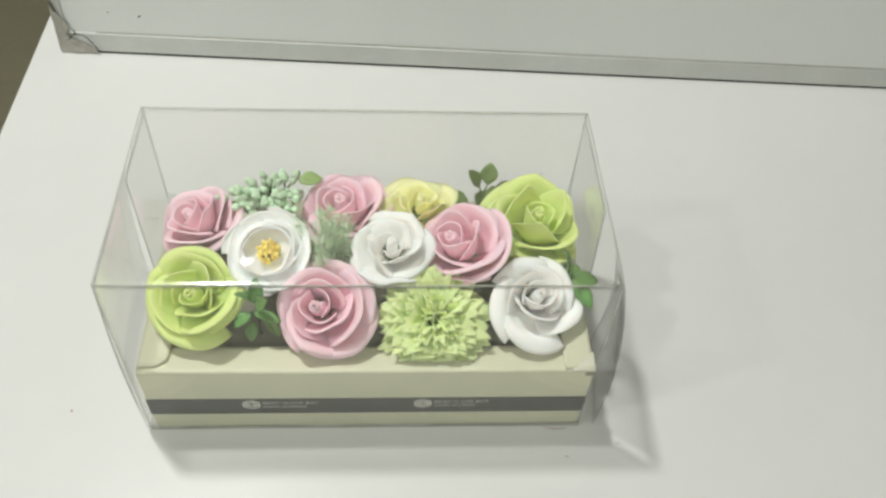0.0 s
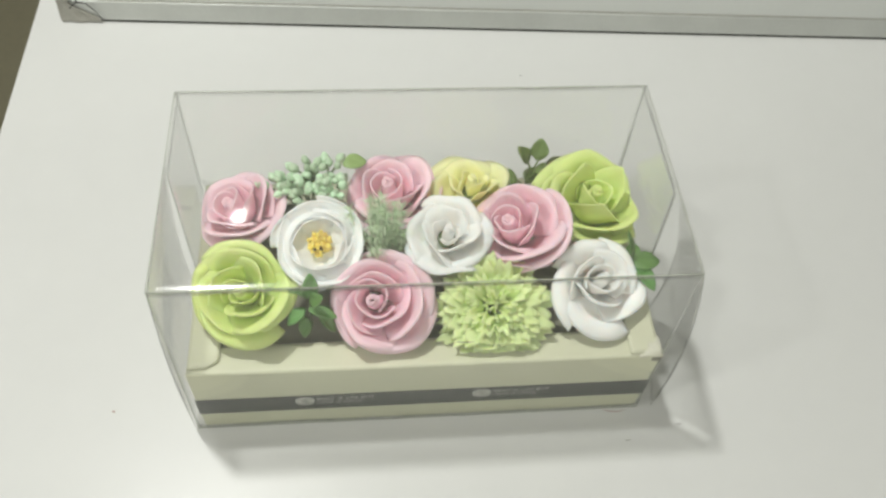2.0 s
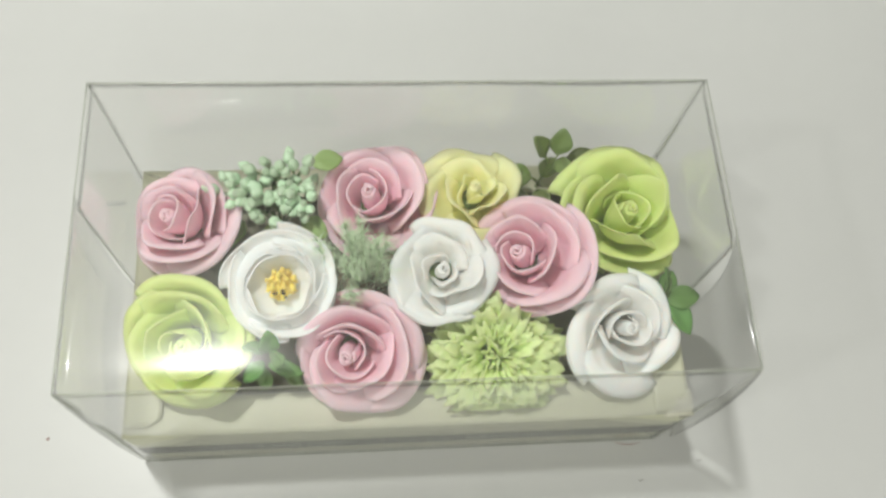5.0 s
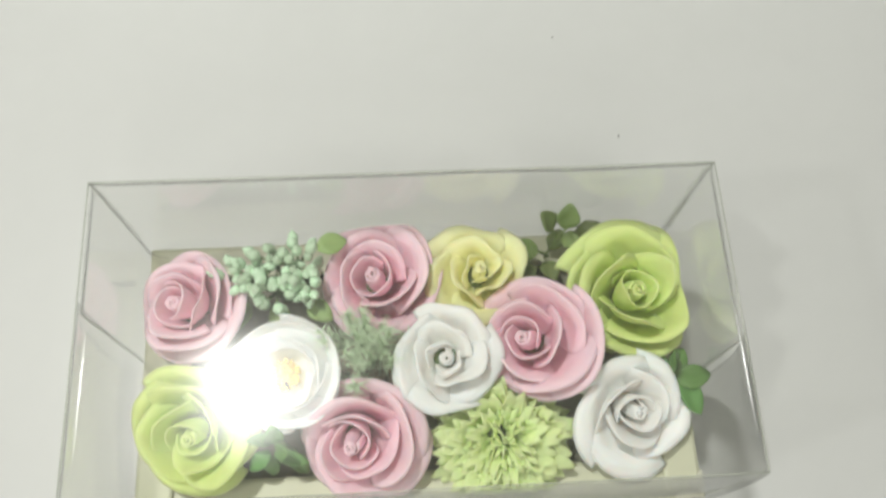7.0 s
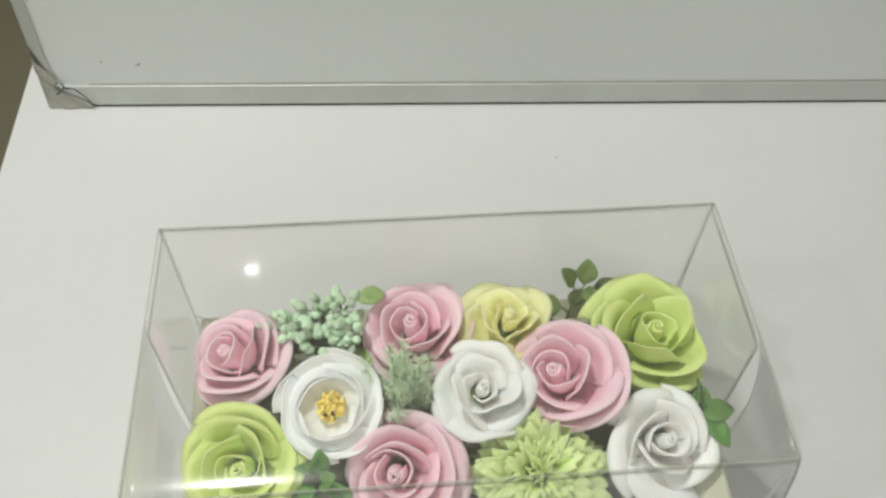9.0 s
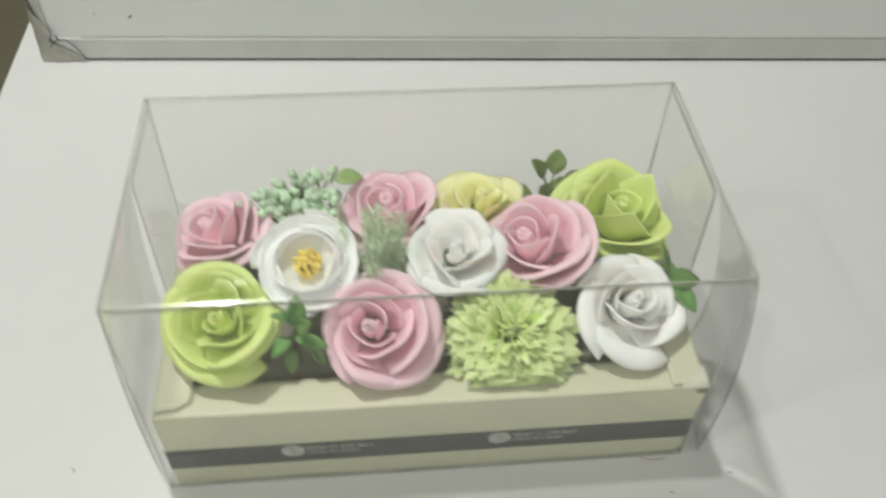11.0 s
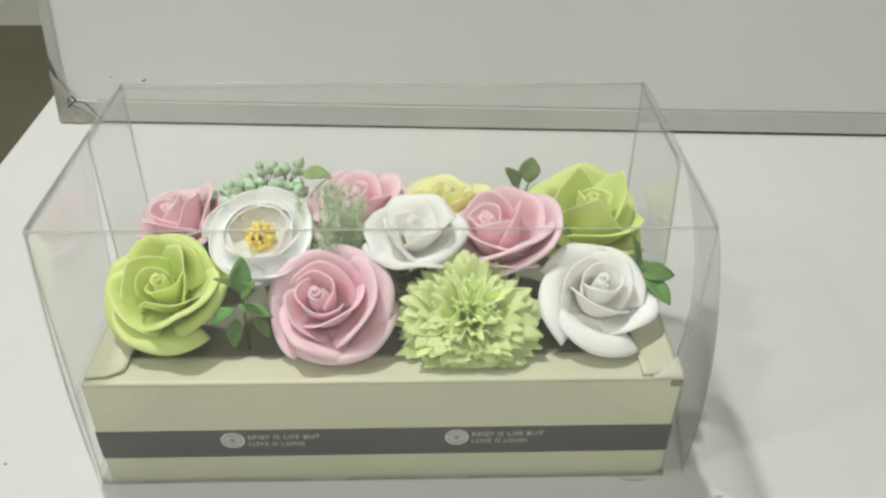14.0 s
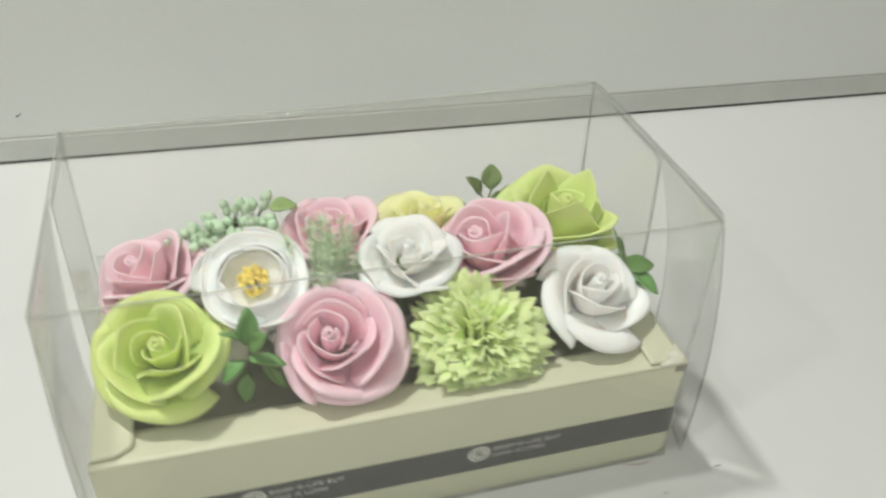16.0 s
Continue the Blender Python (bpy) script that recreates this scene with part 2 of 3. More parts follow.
# ---- room ----
X0, X1, Y0, Y1, FLOOR = -2.4, 2.4, -2.3, 2.4, -0.75
tagged(part("floor", block("floor", X0 - 0.1, X1 + 0.1, Y0 - 0.1, Y1 + 0.1, FLOOR - 0.1, FLOOR, M["floor"])), "dull olive-brown floor below the white table", "floor", kind="structure")
tagged(part("ceiling", block("ceiling", X0 - 0.1, X1 + 0.1, Y0 - 0.1, Y1 + 0.1, CEILING, CEILING + 0.1, M["ceiling"])), "plain white painted ceiling of the room", "ceiling", kind="structure")
for wname, box in (("wall_west", (X0 - 0.1, X0, Y0, Y1)), ("wall_east", (X1, X1 + 0.1, Y0, Y1)), ("wall_south", (X0 - 0.1, X1 + 0.1, Y0 - 0.1, Y0)), ("wall_north", (X0 - 0.1, X1 + 0.1, Y1, Y1 + 0.1))):
    tagged(part(wname, block(wname, *box, FLOOR, CEILING, M["wall"])), "plain off-white painted wall of the room", "wall", kind="structure")


def ceiling_ring(x, y, r_in, r_out):
    n, verts, faces = 32, [], []
    for k in range(n):
        a = 2 * math.pi * k / n
        for r, z in ((r_in, 0.0), (r_in, -0.02), (r_out, -0.02), (r_out, 0.0)):
            verts.append((r * math.cos(a), r * math.sin(a), z))
    for k in range(n):
        b, c = 4 * k, 4 * ((k + 1) % n)
        for s in range(4):
            faces.append((b + s, b + (s + 1) % 4, c + (s + 1) % 4, c + s))
    t = thing("ceiling_light", Matrix.Translation((x, y, CEILING)), "round white recessed ceiling light in the ceiling", "ceiling light", "ceiling lights")
    part("ring", mesh_of("ring", verts, faces, M["lamp_ring"], False), t)


for lx, ly, wide, watts in DOWNLIGHTS:
    ceiling_ring(lx, ly, wide / 2 + 0.005, wide / 2 + 0.03)


# Frame round the added fill lamp that brightens box front and board.
def fill_frame(x, y, half):
    t = thing("fill_lamp_frame", Matrix.Translation((x, y, CEILING)), "square white frame of an added, unseen fill light in the ceiling", "ceiling light", "ceiling lights")
    for a in range(4):
        part("frame", block("frame", -half - 0.02, half + 0.02, half, half + 0.02, -0.03, 0.0, M["lamp_ring"]), t, m=Matrix.Rotation(a * math.pi / 2, 4, "Z"))


fill_frame(FILL[0], FILL[1], 0.225)

# ---- table ----
table = thing("table", pose(0, 0, 0, 0, 0, 0), "white laminate table top with a glossy scuffed surface", "table")
EDGE_X = -0.276
part("tabletop", block("tabletop", EDGE_X, 1.25, -0.75, 0.62, -0.028, 0.0, M["table"], 0.0015), table)
for lx in (EDGE_X + 0.06, 1.19):
    for ly in (-0.69, 0.56):
        part("leg", block("leg", lx - 0.02, lx + 0.02, ly - 0.02, ly + 0.02, FLOOR, -0.028, M["steel"], 0.003), table)


def speck(x, y, length, width, turn, material, name="scratch"):
    """A small mark lying on the table."""
    n, pts = 6, []
    for j in range(3):
        row = []
        for i in range(n):
            s = i / (n - 1) * 2 - 1
            row.append((s * length / 2, (j - 1) * width / 2 * (1 - 0.7 * s * s) + 0.12 * length * s * s, 0.0001))
        pts.append(row)
    part(name, sheet(name, pts, 0.00015, material), table, m=pose(x, y, 0.0002, 0, 0, turn))


speck(-0.1705, -0.049, 0.0016, 0.0012, 20, M["rust"], "fleck")
speck(0.122, 0.143, 0.0014, 0.001, 60, M["ink"], "fleck")
speck(0.143, -0.073, 0.0035, 0.0004, 3, M["grey_mark"])
speck(0.112, -0.081, 0.003, 0.0004, -2, M["grey_mark"])
speck(0.107, -0.0635, 0.014, 0.0005, -6, M["rust"])
speck(0.090, 0.2105, 0.0012, 0.0009, 10, M["ink"], "fleck")

# ---- leaning board ----
board = thing("display_board", pose(-0.2535, 0.2782, 0.0, -8.0, 0, -2.6), "grey-white board with a worn aluminium edge leaning over the table", "board")
BW, BH = 1.05, 0.14
part("panel", block("panel", 0.004, BW - 0.004, 0.0, 0.018, 0.002, BH, M["panel"]), board)
part("bottom_rail", block("bottom_rail", 0.0, BW, -0.0022, 0.02, 0.0018, 0.0172, M["alu"], 0.0006), board, "brushed aluminium rail")
part("side_rail", block("side_rail", 0.0, 0.0075, -0.002, 0.02, 0.0174, BH, M["alu"], 0.0006), board, "brushed aluminium rail")
part("side_rail", block("side_rail", BW - 0.0075, BW, -0.002, 0.02, 0.0174, BH, M["alu"], 0.0006), board, "brushed aluminium rail")
# Dark strip standing in for the shadow in the gap below the rail.
part("shadow_gap", block("shadow_gap", 0.001, BW - 0.001, -0.0012, 0.018, 0.0, 0.0018, M["gap_shade"]), board, "thin dark strip for the shadow under the rail")
part("seam", block("seam", 0.03, BW - 0.008, -0.0007, 0.0, 0.0172, 0.0179, M["foil"]), board)


def foil_corner():
    """The crumpled foil wrapped round the board's lower corner."""
    n, rows = 15, []
    for j in range(n):
        v = j / (n - 1)
        row = []
        for i in range(n):
            u = i / (n - 1)
            x = u * (0.031 - 0.022 * min(v * 1.5, 1.0) + 0.002 * math.sin(9 * v))
            z = 0.0005 + v * (0.040 - 0.014 * u)
            lump = noise.noise(Vector((x * 160, z * 160, 1.3))) * 0.0011 + noise.noise(Vector((x * 420, z * 420, 4.1))) * 0.0005
            row.append((x - 0.0004, -0.0034 + lump, z))
        rows.append(row)
    me = sheet("corner_foil", rows, 0.0003, M["foil"])
    me.polygons.foreach_set("use_smooth", [False] * len(me.polygons))
    return me


part("corner_foil", foil_corner(), board, "crumpled grey foil corner")
# The foil's dark creases, drawn as thin black lines.
for a, b, w in (((0.0085, 0.0125), (0.015, 0.0185), 0.0005), ((0.015, 0.0175), (0.0125, 0.0215), 0.0007), ((0.014, 0.0175), (0.022, 0.0165), 0.0006), ((0.022, 0.0165), (0.031, 0.003), 0.0005)):
    part("crease_line", tube("crease_line", bend((a[0], -0.0048, a[1]), (b[0], -0.0046, b[1]), (0.0006, 0, 0.0004), 5), w, M["ink"], 5, w * 0.5), board, "black crease line")


def dark_patch():
    """The dull patch on the side rail above the foil corner."""
    rows = []
    for v in np.linspace(0, 1, 9):
        rows.append([(0.0002 + u * 0.0072 * (0.25 + 0.75 * (1 - v)), -0.0028 - 0.0003 * math.sin(6 * u + 4 * v), 0.024 + 0.026 * v - 0.008 * u * v) for u in np.linspace(0, 1, 6)])
    return sheet("worn_patch", rows, 0.0004, M["tarnish"])


part("worn_patch", dark_patch(), board, "dark tarnished patch")


def board_mark(x, z, dx, dz, w):
    part("mark", tube("mark", bend((x, -0.0002, z), (x + dx, -0.0002, z + dz), (0.0003, 0, -0.0003), 5), w, M["ink"], 5, w * 0.6), board, "small black mark")


board_mark(0.0655, 0.0325, 0.0028, 0.0018, 0.0005)
board_mark(0.0425, 0.0355, 0.0005, 0.0003, 0.0005)
board_mark(0.2385, 0.0178, 0.0012, 0.0, 0.0005)
board_mark(0.484, 0.0176, 0.012, 0.0001, 0.0004)
board_mark(0.640, 0.0176, 0.010, 0.0, 0.0005)

# ---- paper box ----
BX, BF, BB, BZ = 0.12, -0.06, 0.0615, 0.0585
CARD = 0.0013
box = thing("flower_box", pose(0, 0, 0.0007), "cream card gift box with a dark printed band, filled with flowers", "gift box")
part("front_wall", block("front_wall", -BX, BX, BF, BF + CARD, 0, BZ - CARD, M["paper"], 0.0004), box)
part("back_wall", block("back_wall", -BX, BX, BB - CARD, BB, 0, BZ - CARD, M["paper"], 0.0004), box)
part("side_wall", block("side_wall", -BX, -BX + CARD, BF + CARD, BB - CARD, 0, BZ - CARD, M["paper"], 0.0003), box)
part("side_wall", block("side_wall", BX - CARD, BX, BF + CARD, BB - CARD, 0, BZ - CARD, M["paper"], 0.0003), box)
part("bottom", block("bottom", -BX + CARD, BX - CARD, BF + CARD, BB - CARD, 0, CARD, M["paper"]), box)


def lip(name, x0, x1, y0, y1, z, sag):
    """A flap of card round the opening, sagging a little towards its free edge."""
    nx, ny, rows = 40, 8, []
    for j in range(ny):
        row = []
        for i in range(nx):
            u, v = i / (nx - 1), j / (ny - 1)
            x, y = x0 + u * (x1 - x0), y0 + v * (y1 - y0)
            row.append((x, y, z - sag * v * v + 0.0003 * noise.noise(Vector((x * 60, y * 60, z * 100)))))
        rows.append(row)
    return sheet(name, rows, CARD * 0.8, M["paper"])


part("front_lip", lip("front_lip", -BX, BX, BF, -0.0435, BZ - CARD / 2, 0.0006), box)
part("back_lip", lip("back_lip", -BX, BX, BB, 0.047, BZ - CARD / 2, 0.0006), box)


def side_flap(side):
    """The tucked side flap, with a rounded front corner, lying over the front lip."""
    wide, rows, ny, nx = 0.0155, [], 30, 9
    for j in range(ny):
        v = j / (ny - 1)
        y = (-0.0565 if side < 0 else -0.0585) + v * (0.100 if side < 0 else 0.112)
        near = max(0.0, 1 - (y + 0.0565) / 0.006) if side < 0 else 0.0
        w = wide * (1 - 0.42 * near ** 2.5)
        row = []
        for i in range(nx):
            u = i / (nx - 1)
            x = BX - 0.0004 - u * w
            row.append((side * x, y, BZ + 0.0006 + 0.0004 * u + 0.0006 * u * near))
        rows.append(row if side > 0 else row[::-1])
    return sheet("side_flap", rows, CARD * 0.7, M["paper"])


part("side_flap", side_flap(-1), box)
part("side_flap", side_flap(1), box)
for y, ya in ((BF - 0.0003, BF), (BB, BB + 0.0003)):
    part("band", block("band", -BX - 0.0003, BX + 0.0003, y, ya, 0.0155, 0.0315, M["band"]), box, "dark grey printed band")
for x in (-BX - 0.0003, BX):
    part("band", block("band", x, x + 0.0003, BF, BB, 0.0155, 0.0315, M["band"]), box, "dark grey printed band")
part("torn_corner", block("torn_corner", BX - 0.0045, BX + 0.0004, BF - 0.0005, BF + 0.002, BZ - 0.0045, BZ - 0.0012, M["worn"], 0.0006), box, "scuffed grey corner")


def torn_corner():
    """The crushed, whitened corner of the card."""
    rows = []
    for j in range(9):
        row = []
        for i in range(12):
            u, v = i / 11, j / 8
            x = BX + 0.0008 - u * (0.0125 - 0.006 * v + 0.0015 * math.sin(7 * v))
            y = BF - 0.0004 + v * (0.011 - 0.005 * u + 0.001 * math.sin(9 * u))
            row.append((x, y, BZ + 0.0013 + 0.0009 * noise.noise(Vector((x * 260, y * 260, 3.0))) - 0.0012 * (1 - v) ** 4))
        rows.append(row[::-1])
    return sheet("torn_corner", rows, 0.0006, M["paper_in"])


part("torn_corner", torn_corner(), box, "torn pale corner")


def printed(text, x, z, height, parent):
    """One line of print on the band."""
    cu = bpy.data.curves.new("line", "FONT")
    cu.body, cu.size, cu.extrude, cu.space_character = text, height * 1.38, 0.00003, 1.12
    tmp = bpy.data.objects.new("line", cu)
    scene.collection.objects.link(tmp)
    bpy.context.view_layer.update()
    me = bpy.data.meshes.new_from_object(tmp.evaluated_get(bpy.context.evaluated_depsgraph_get()))
    bpy.data.objects.remove(tmp)
    me.materials.append(M["print"])
    part("lettering", me, parent, "pale capital letters", pose(x, BF - 0.00045, z, 90, 0, 0))


def rosette(x, z, parent):
    """The round pale badge on the band: a ring of bars round a hub."""
    r, n = 0.0051, 28
    verts, faces = [(0, 0, 0)], []
    for k in range(n):
        a = 2 * math.pi * k / n
        verts.append((r * math.cos(a), 0, r * 0.92 * math.sin(a)))
    faces = [(0, 1 + k, 1 + (k + 1) % n) for k in range(n)]
    badge = part("badge", mesh_of("badge", verts, faces, M["print"], False), parent, "pale round badge", pose(x, BF - 0.0005, z))
    for rr in (0.0036, 0.0017):
        ring = [(rr * math.cos(2 * math.pi * k / 24), -0.00008, rr * 0.92 * math.sin(2 * math.pi * k / 24)) for k in range(25)]
        part("badge_ring", tube("badge_ring", ring, 0.00014, M["band"], 4), badge)
    part("badge_hub", block("badge_hub", -0.0006, 0.0006, -0.0002, 0, -0.0006, 0.0006, M["band"], 0.0002), badge)


for lx in (-0.0645, 0.0295):
    rosette(lx, 0.0258, box)
    printed("BRIEF IS LIFE BUT", lx + 0.0062, 0.0262, 0.0026, box)
    printed("LOVE IS LONG", lx + 0.0062, 0.0222, 0.0024, box)

foam = part("floral_foam", block("floral_foam", -BX + 0.002, BX - 0.002, BF + 0.002, BB - 0.002, 0.0021, 0.047, M["foam"], 0.002))
tagged(foam, "dark grey floral foam block inside the card box", "floral foam")

# ---- clear cover ----
cover = thing("clear_cover", pose(0, 0, 0), "clear plastic box cover standing over the flower box", "plastic cover")
CX0, CX1, CF, CB, CZ, FILM = -0.1235, 0.1208, -0.0568, 0.0630, 0.1320, 0.0003
FOOT = -0.0612  # the front panel's foot stands further out than its top
NX, NY, NZ = 50, 60, 24


def wobble(a, b, c, size=0.0005):
    return size * noise.noise(Vector((a * 22, b * 22, c)))


def cover_top():
    rows = []
    for j in range(NY):
        v = j / (NY - 1)
        v = 0.5 - 0.5 * math.cos(math.pi * v)
        y = CF + v * (CB - CF)
        drop = 0.0011 * (math.exp(-(y - CF) / 0.004) + math.exp(-(CB - y) / 0.004))
        rows.append([(x, y, CZ - drop - 0.014 * y + 0.006 * x + wobble(x, y, 2.0, 0.0004)) for x in np.linspace(CX0, CX1, NX)])
    return sheet("top_panel", rows, FILM, M["film_top"])


def cover_face(name, y, out, z_low=0.001):
    rows = []
    for z in np.linspace(z_low, CZ - 0.0014, NZ):
        belly = 0.0016 * math.sin(math.pi * z / CZ)
        here = FOOT + (y - FOOT) * z / CZ if out < 0 else y
        rows.append([(x, here + out * (belly * (1 - ((x + 0.001) / 0.122) ** 2) + wobble(x, z, 5.0 + y)), z) for x in np.linspace(CX0, CX1, NX)])
    return sheet(name, rows, FILM, M["film"])


def side_bulge(side, z, y):
    """How far the side flaps belly outwards."""
    k = 1 - z / CZ
    if side > 0:
        b = 0.020 * math.sin(math.pi * min(k * 0.72 + 0.0, 1.0)) ** 0.9
    else:
        b = 0.0055 * math.sin(math.pi * min(k * 0.8, 1.0))
    mid = (y - CF) / (CB - CF)
    return b * (0.35 + 0.65 * math.sin(math.pi * min(max(0.12 + 0.76 * mid, 0), 1)))


def cover_flap(side, y0, y1, inset, low):
    rows = []
    for z in np.linspace(low, CZ - 0.0012, NZ):
        row = []
        front = FOOT + (CF - FOOT) * z / CZ if y0 == CF else y0
        for y in np.linspace(front, y1, 20):
            x = (CX1 if side > 0 else CX0) + side * (side_bulge(side, z, y) * (0.15 if inset else 1.0) - inset)
            row.append((x, y, z))
        rows.append(row if side > 0 else row[::-1])
    return sheet("side_flap", rows, FILM, M["film_flap"])


part("top_panel", cover_top(), cover)
part("front_panel", cover_face("front_panel", CF, -1), cover)
part("back_panel", cover_face("back_panel", CB, 1), cover)
part("side_flap", cover_flap(-1, CF, 0.016, 0.0, 0.001), cover)
part("side_flap", cover_flap(-1, 0.011, CB, 0.0012, 0.001), cover)
part("side_flap", cover_flap(1, CF, -0.002, 0.0, 0.001), cover)
part("side_flap", cover_flap(1, -0.009, CB, 0.0012, 0.001), cover)


def corner_tab():
    """The small bent tab of film at the back corner."""
    rows = []
    for v in np.linspace(0, 1, 7):
        rows.append([(-0.1205 + 0.010 * u, 0.0605 - 0.004 * math.sin(1.6 * u) - 0.003 * v, 0.0605 + 0.009 * v + 0.002 * u * v) for u in np.linspace(0, 1, 9)])
    return sheet("tuck_tab", rows, FILM, M["film_flap"])


part("tuck_tab", corner_tab(), cover)


def crease(a, b, r=0.00036, lift=(0, 0, 0)):
    part("crease", tube("crease", bend(a, b, lift, 14), r, M["crease"], 6), cover)


ZT = CZ - 0.0011
for y in (CF, CB):
    crease((CX0, y, ZT), (CX1, y, ZT), 0.00031)
for x in (CX0, CX1):
    crease((x, CF, ZT), (x, CB, ZT), 0.00028)
    for y in (CF, CB):
        crease((x, FOOT if y == CF else y, 0.001), (x, y, ZT), 0.0003)
crease((CX0, FOOT, 0.0008), (CX1, FOOT, 0.0008), 0.0003)
crease((CX0, CB, 0.0008), (CX1, CB, 0.0008), 0.0003)
for side, y, inset in ((-1, 0.011, 0.0012), (1, -0.009, 0.0012)):
    line = [((CX1 if side > 0 else CX0) + side * (side_bulge(side, z, y) * 0.15 - inset), y, z) for z in np.linspace(0.001, ZT, 14)]
    part("crease", tube("crease", line, 0.00022, M["crease"], 5), cover)


part("scratch", tube("scratch", bend((0.0125, -0.0608, 0.0846), (0.0205, -0.0608, 0.0840), (0, 0, -0.0004), 6), 0.00028, M["grey_mark"], 5, 0.00015), cover, "short grey scratch")


# ---- flowers ----
def petal(name, material, rng, length, width, r0, angles, thick=0.0008, rounded=0.28, tip=0.0, roll=0.72, spiral=0.0012,
          wave=0.0006, teeth=0, tooth=0.12, nu=17, nv=15, foot=0.55, ruffle=0.0):
    """One petal about the z axis: it leaves the axis at r0, climbs at the first angle, then the second, and its rim bends to the third."""
    s = np.linspace(-1, 1, nu)
    v = np.linspace(0, 1, nv) ** 0.9
    ss, vv = np.meshgrid(s, v)
    reach = 1 - rounded * np.abs(ss) ** 2.2 + tip * (1 - np.abs(ss)) ** 2
    if teeth:
        saw = np.abs(((ss + 1) / 2 * teeth) % 1 - 0.5) * 2
        reach = reach - tooth * saw * smoothstep((vv - 0.7) / 0.3)
    vl = vv * reach
    a0, a1, a2 = angles
    a = a0 + (a1 - a0) * smoothstep(vl / 0.65)
    over = np.clip((vl - roll) / (1 - roll), 0, 1.3) ** 1.3
    a = np.radians(a + (a2 - a1) * over * (0.75 + 0.7 * ss**2))
    step = np.diff(vl, axis=0, prepend=0) * length
    r = r0 + np.cumsum(np.cos(a) * step, axis=0)
    z = np.cumsum(np.sin(a) * step, axis=0)
    ph, ph2 = rng.uniform(0, 6.28, 2)
    r = r + spiral * ss * (0.3 + 0.7 * vv) + wave * vv**3 * np.sin(3.1 * ss + ph) + (0.5 + ruffle) * wave * vv**3 * np.sin((7.3 + 5 * ruffle) * ss + ph2)
    z = z + 0.7 * wave * vv**3 * np.cos(4.0 * ss + ph2)
    th = np.radians(width) / 2 * ss * (foot + (1 - foot) * np.sin(np.minimum(vv * 1.25, 1) * np.pi / 2))
    pts = np.stack([r * np.cos(th), r * np.sin(th), z], -1)
    return sheet(name, pts, thick, material, taper=(1 - 0.45 * vv**5)[..., None])


def settle(me, m):
    """Petals that would push through the cover or the card rim are pressed flat against it."""
    back = m.inverted()
    n = len(me.vertices)
    co = np.empty(n * 3)
    me.vertices.foreach_get("co", co)
    co = np.c_[co.reshape(-1, 3), np.ones(n)] @ np.array(m).T
    for axis, edge, give in ((1, -0.0505, 0.0050), (0, -0.1130, 0.0050)):
        v = co[:, axis]
        over = v < edge
        co[over, axis] = edge - give * np.tanh((edge - v[over]) / give)
    for axis, edge, give in ((1, 0.0560, 0.0050), (0, 0.1120, 0.0060)):
        v = co[:, axis]
        over = v > edge
        co[over, axis] = edge + give * np.tanh((v[over] - edge) / give)
    rim = ((co[:, 1] < -0.0425) | (co[:, 1] > 0.046) | (np.abs(co[:, 0]) > 0.1035)) & (co[:, 2] < 0.0625)
    co[rim, 2] = 0.0625 - 0.0012 * np.tanh((0.0625 - co[rim, 2]) / 0.004)
    co = (co @ np.array(back).T)[:, :3]
    me.vertices.foreach_set("co", co.ravel())
    me.update()


FOAM_TOP = 0.047

# each ring: count, rim radius, rim height, span in degrees, foot radius, lip, drop of the sides, tip, thickness factor;
# lengths in units of the flower's radius
ROSE_PINK = [
    (2, 0.32, 1.00, 220, 0.10, 0.025, 0.18, 0.00, 0.9),
    (3, 0.53, 1.02, 150, 0.13, 0.100, 0.42, 0.05, 1.0),
    (3, 0.76, 0.90, 150, 0.16, 0.160, 0.42, 0.09, 1.0),
    (3, 0.90, 0.66, 160, 0.18, 0.170, 0.34, 0.05, 1.0),
]
ROSE_GREEN = [
    (2, 0.28, 0.98, 220, 0.09, 0.020, 0.20, 0.03, 0.9),
    (3, 0.52, 1.05, 140, 0.13, 0.110, 0.46, 0.16, 1.0),
    (3, 0.76, 0.90, 150, 0.16, 0.190, 0.44, 0.20, 1.0),
    (4, 0.92, 0.60, 130, 0.18, 0.200, 0.38, 0.20, 1.0),
]
ROSE_WHITE = [
    (2, 0.32, 0.98, 220, 0.10, 0.020, 0.18, 0.00, 0.5),
    (3, 0.54, 0.98, 150, 0.13, 0.090, 0.38, 0.00, 0.6),
    (5, 0.86, 0.76, 100, 0.18, 0.250, 0.26, 0.00, 1.0),
]
ROSE_LOOSE = [
    (2, 0.30, 0.96, 170, 0.10, 0.060, 0.28, 0.05, 1.0),
    (3, 0.58, 1.00, 140, 0.13, 0.140, 0.40, 0.08, 1.0),
    (4, 0.88, 0.72, 125, 0.16, 0.240, 0.30, 0.06, 1.0),
]


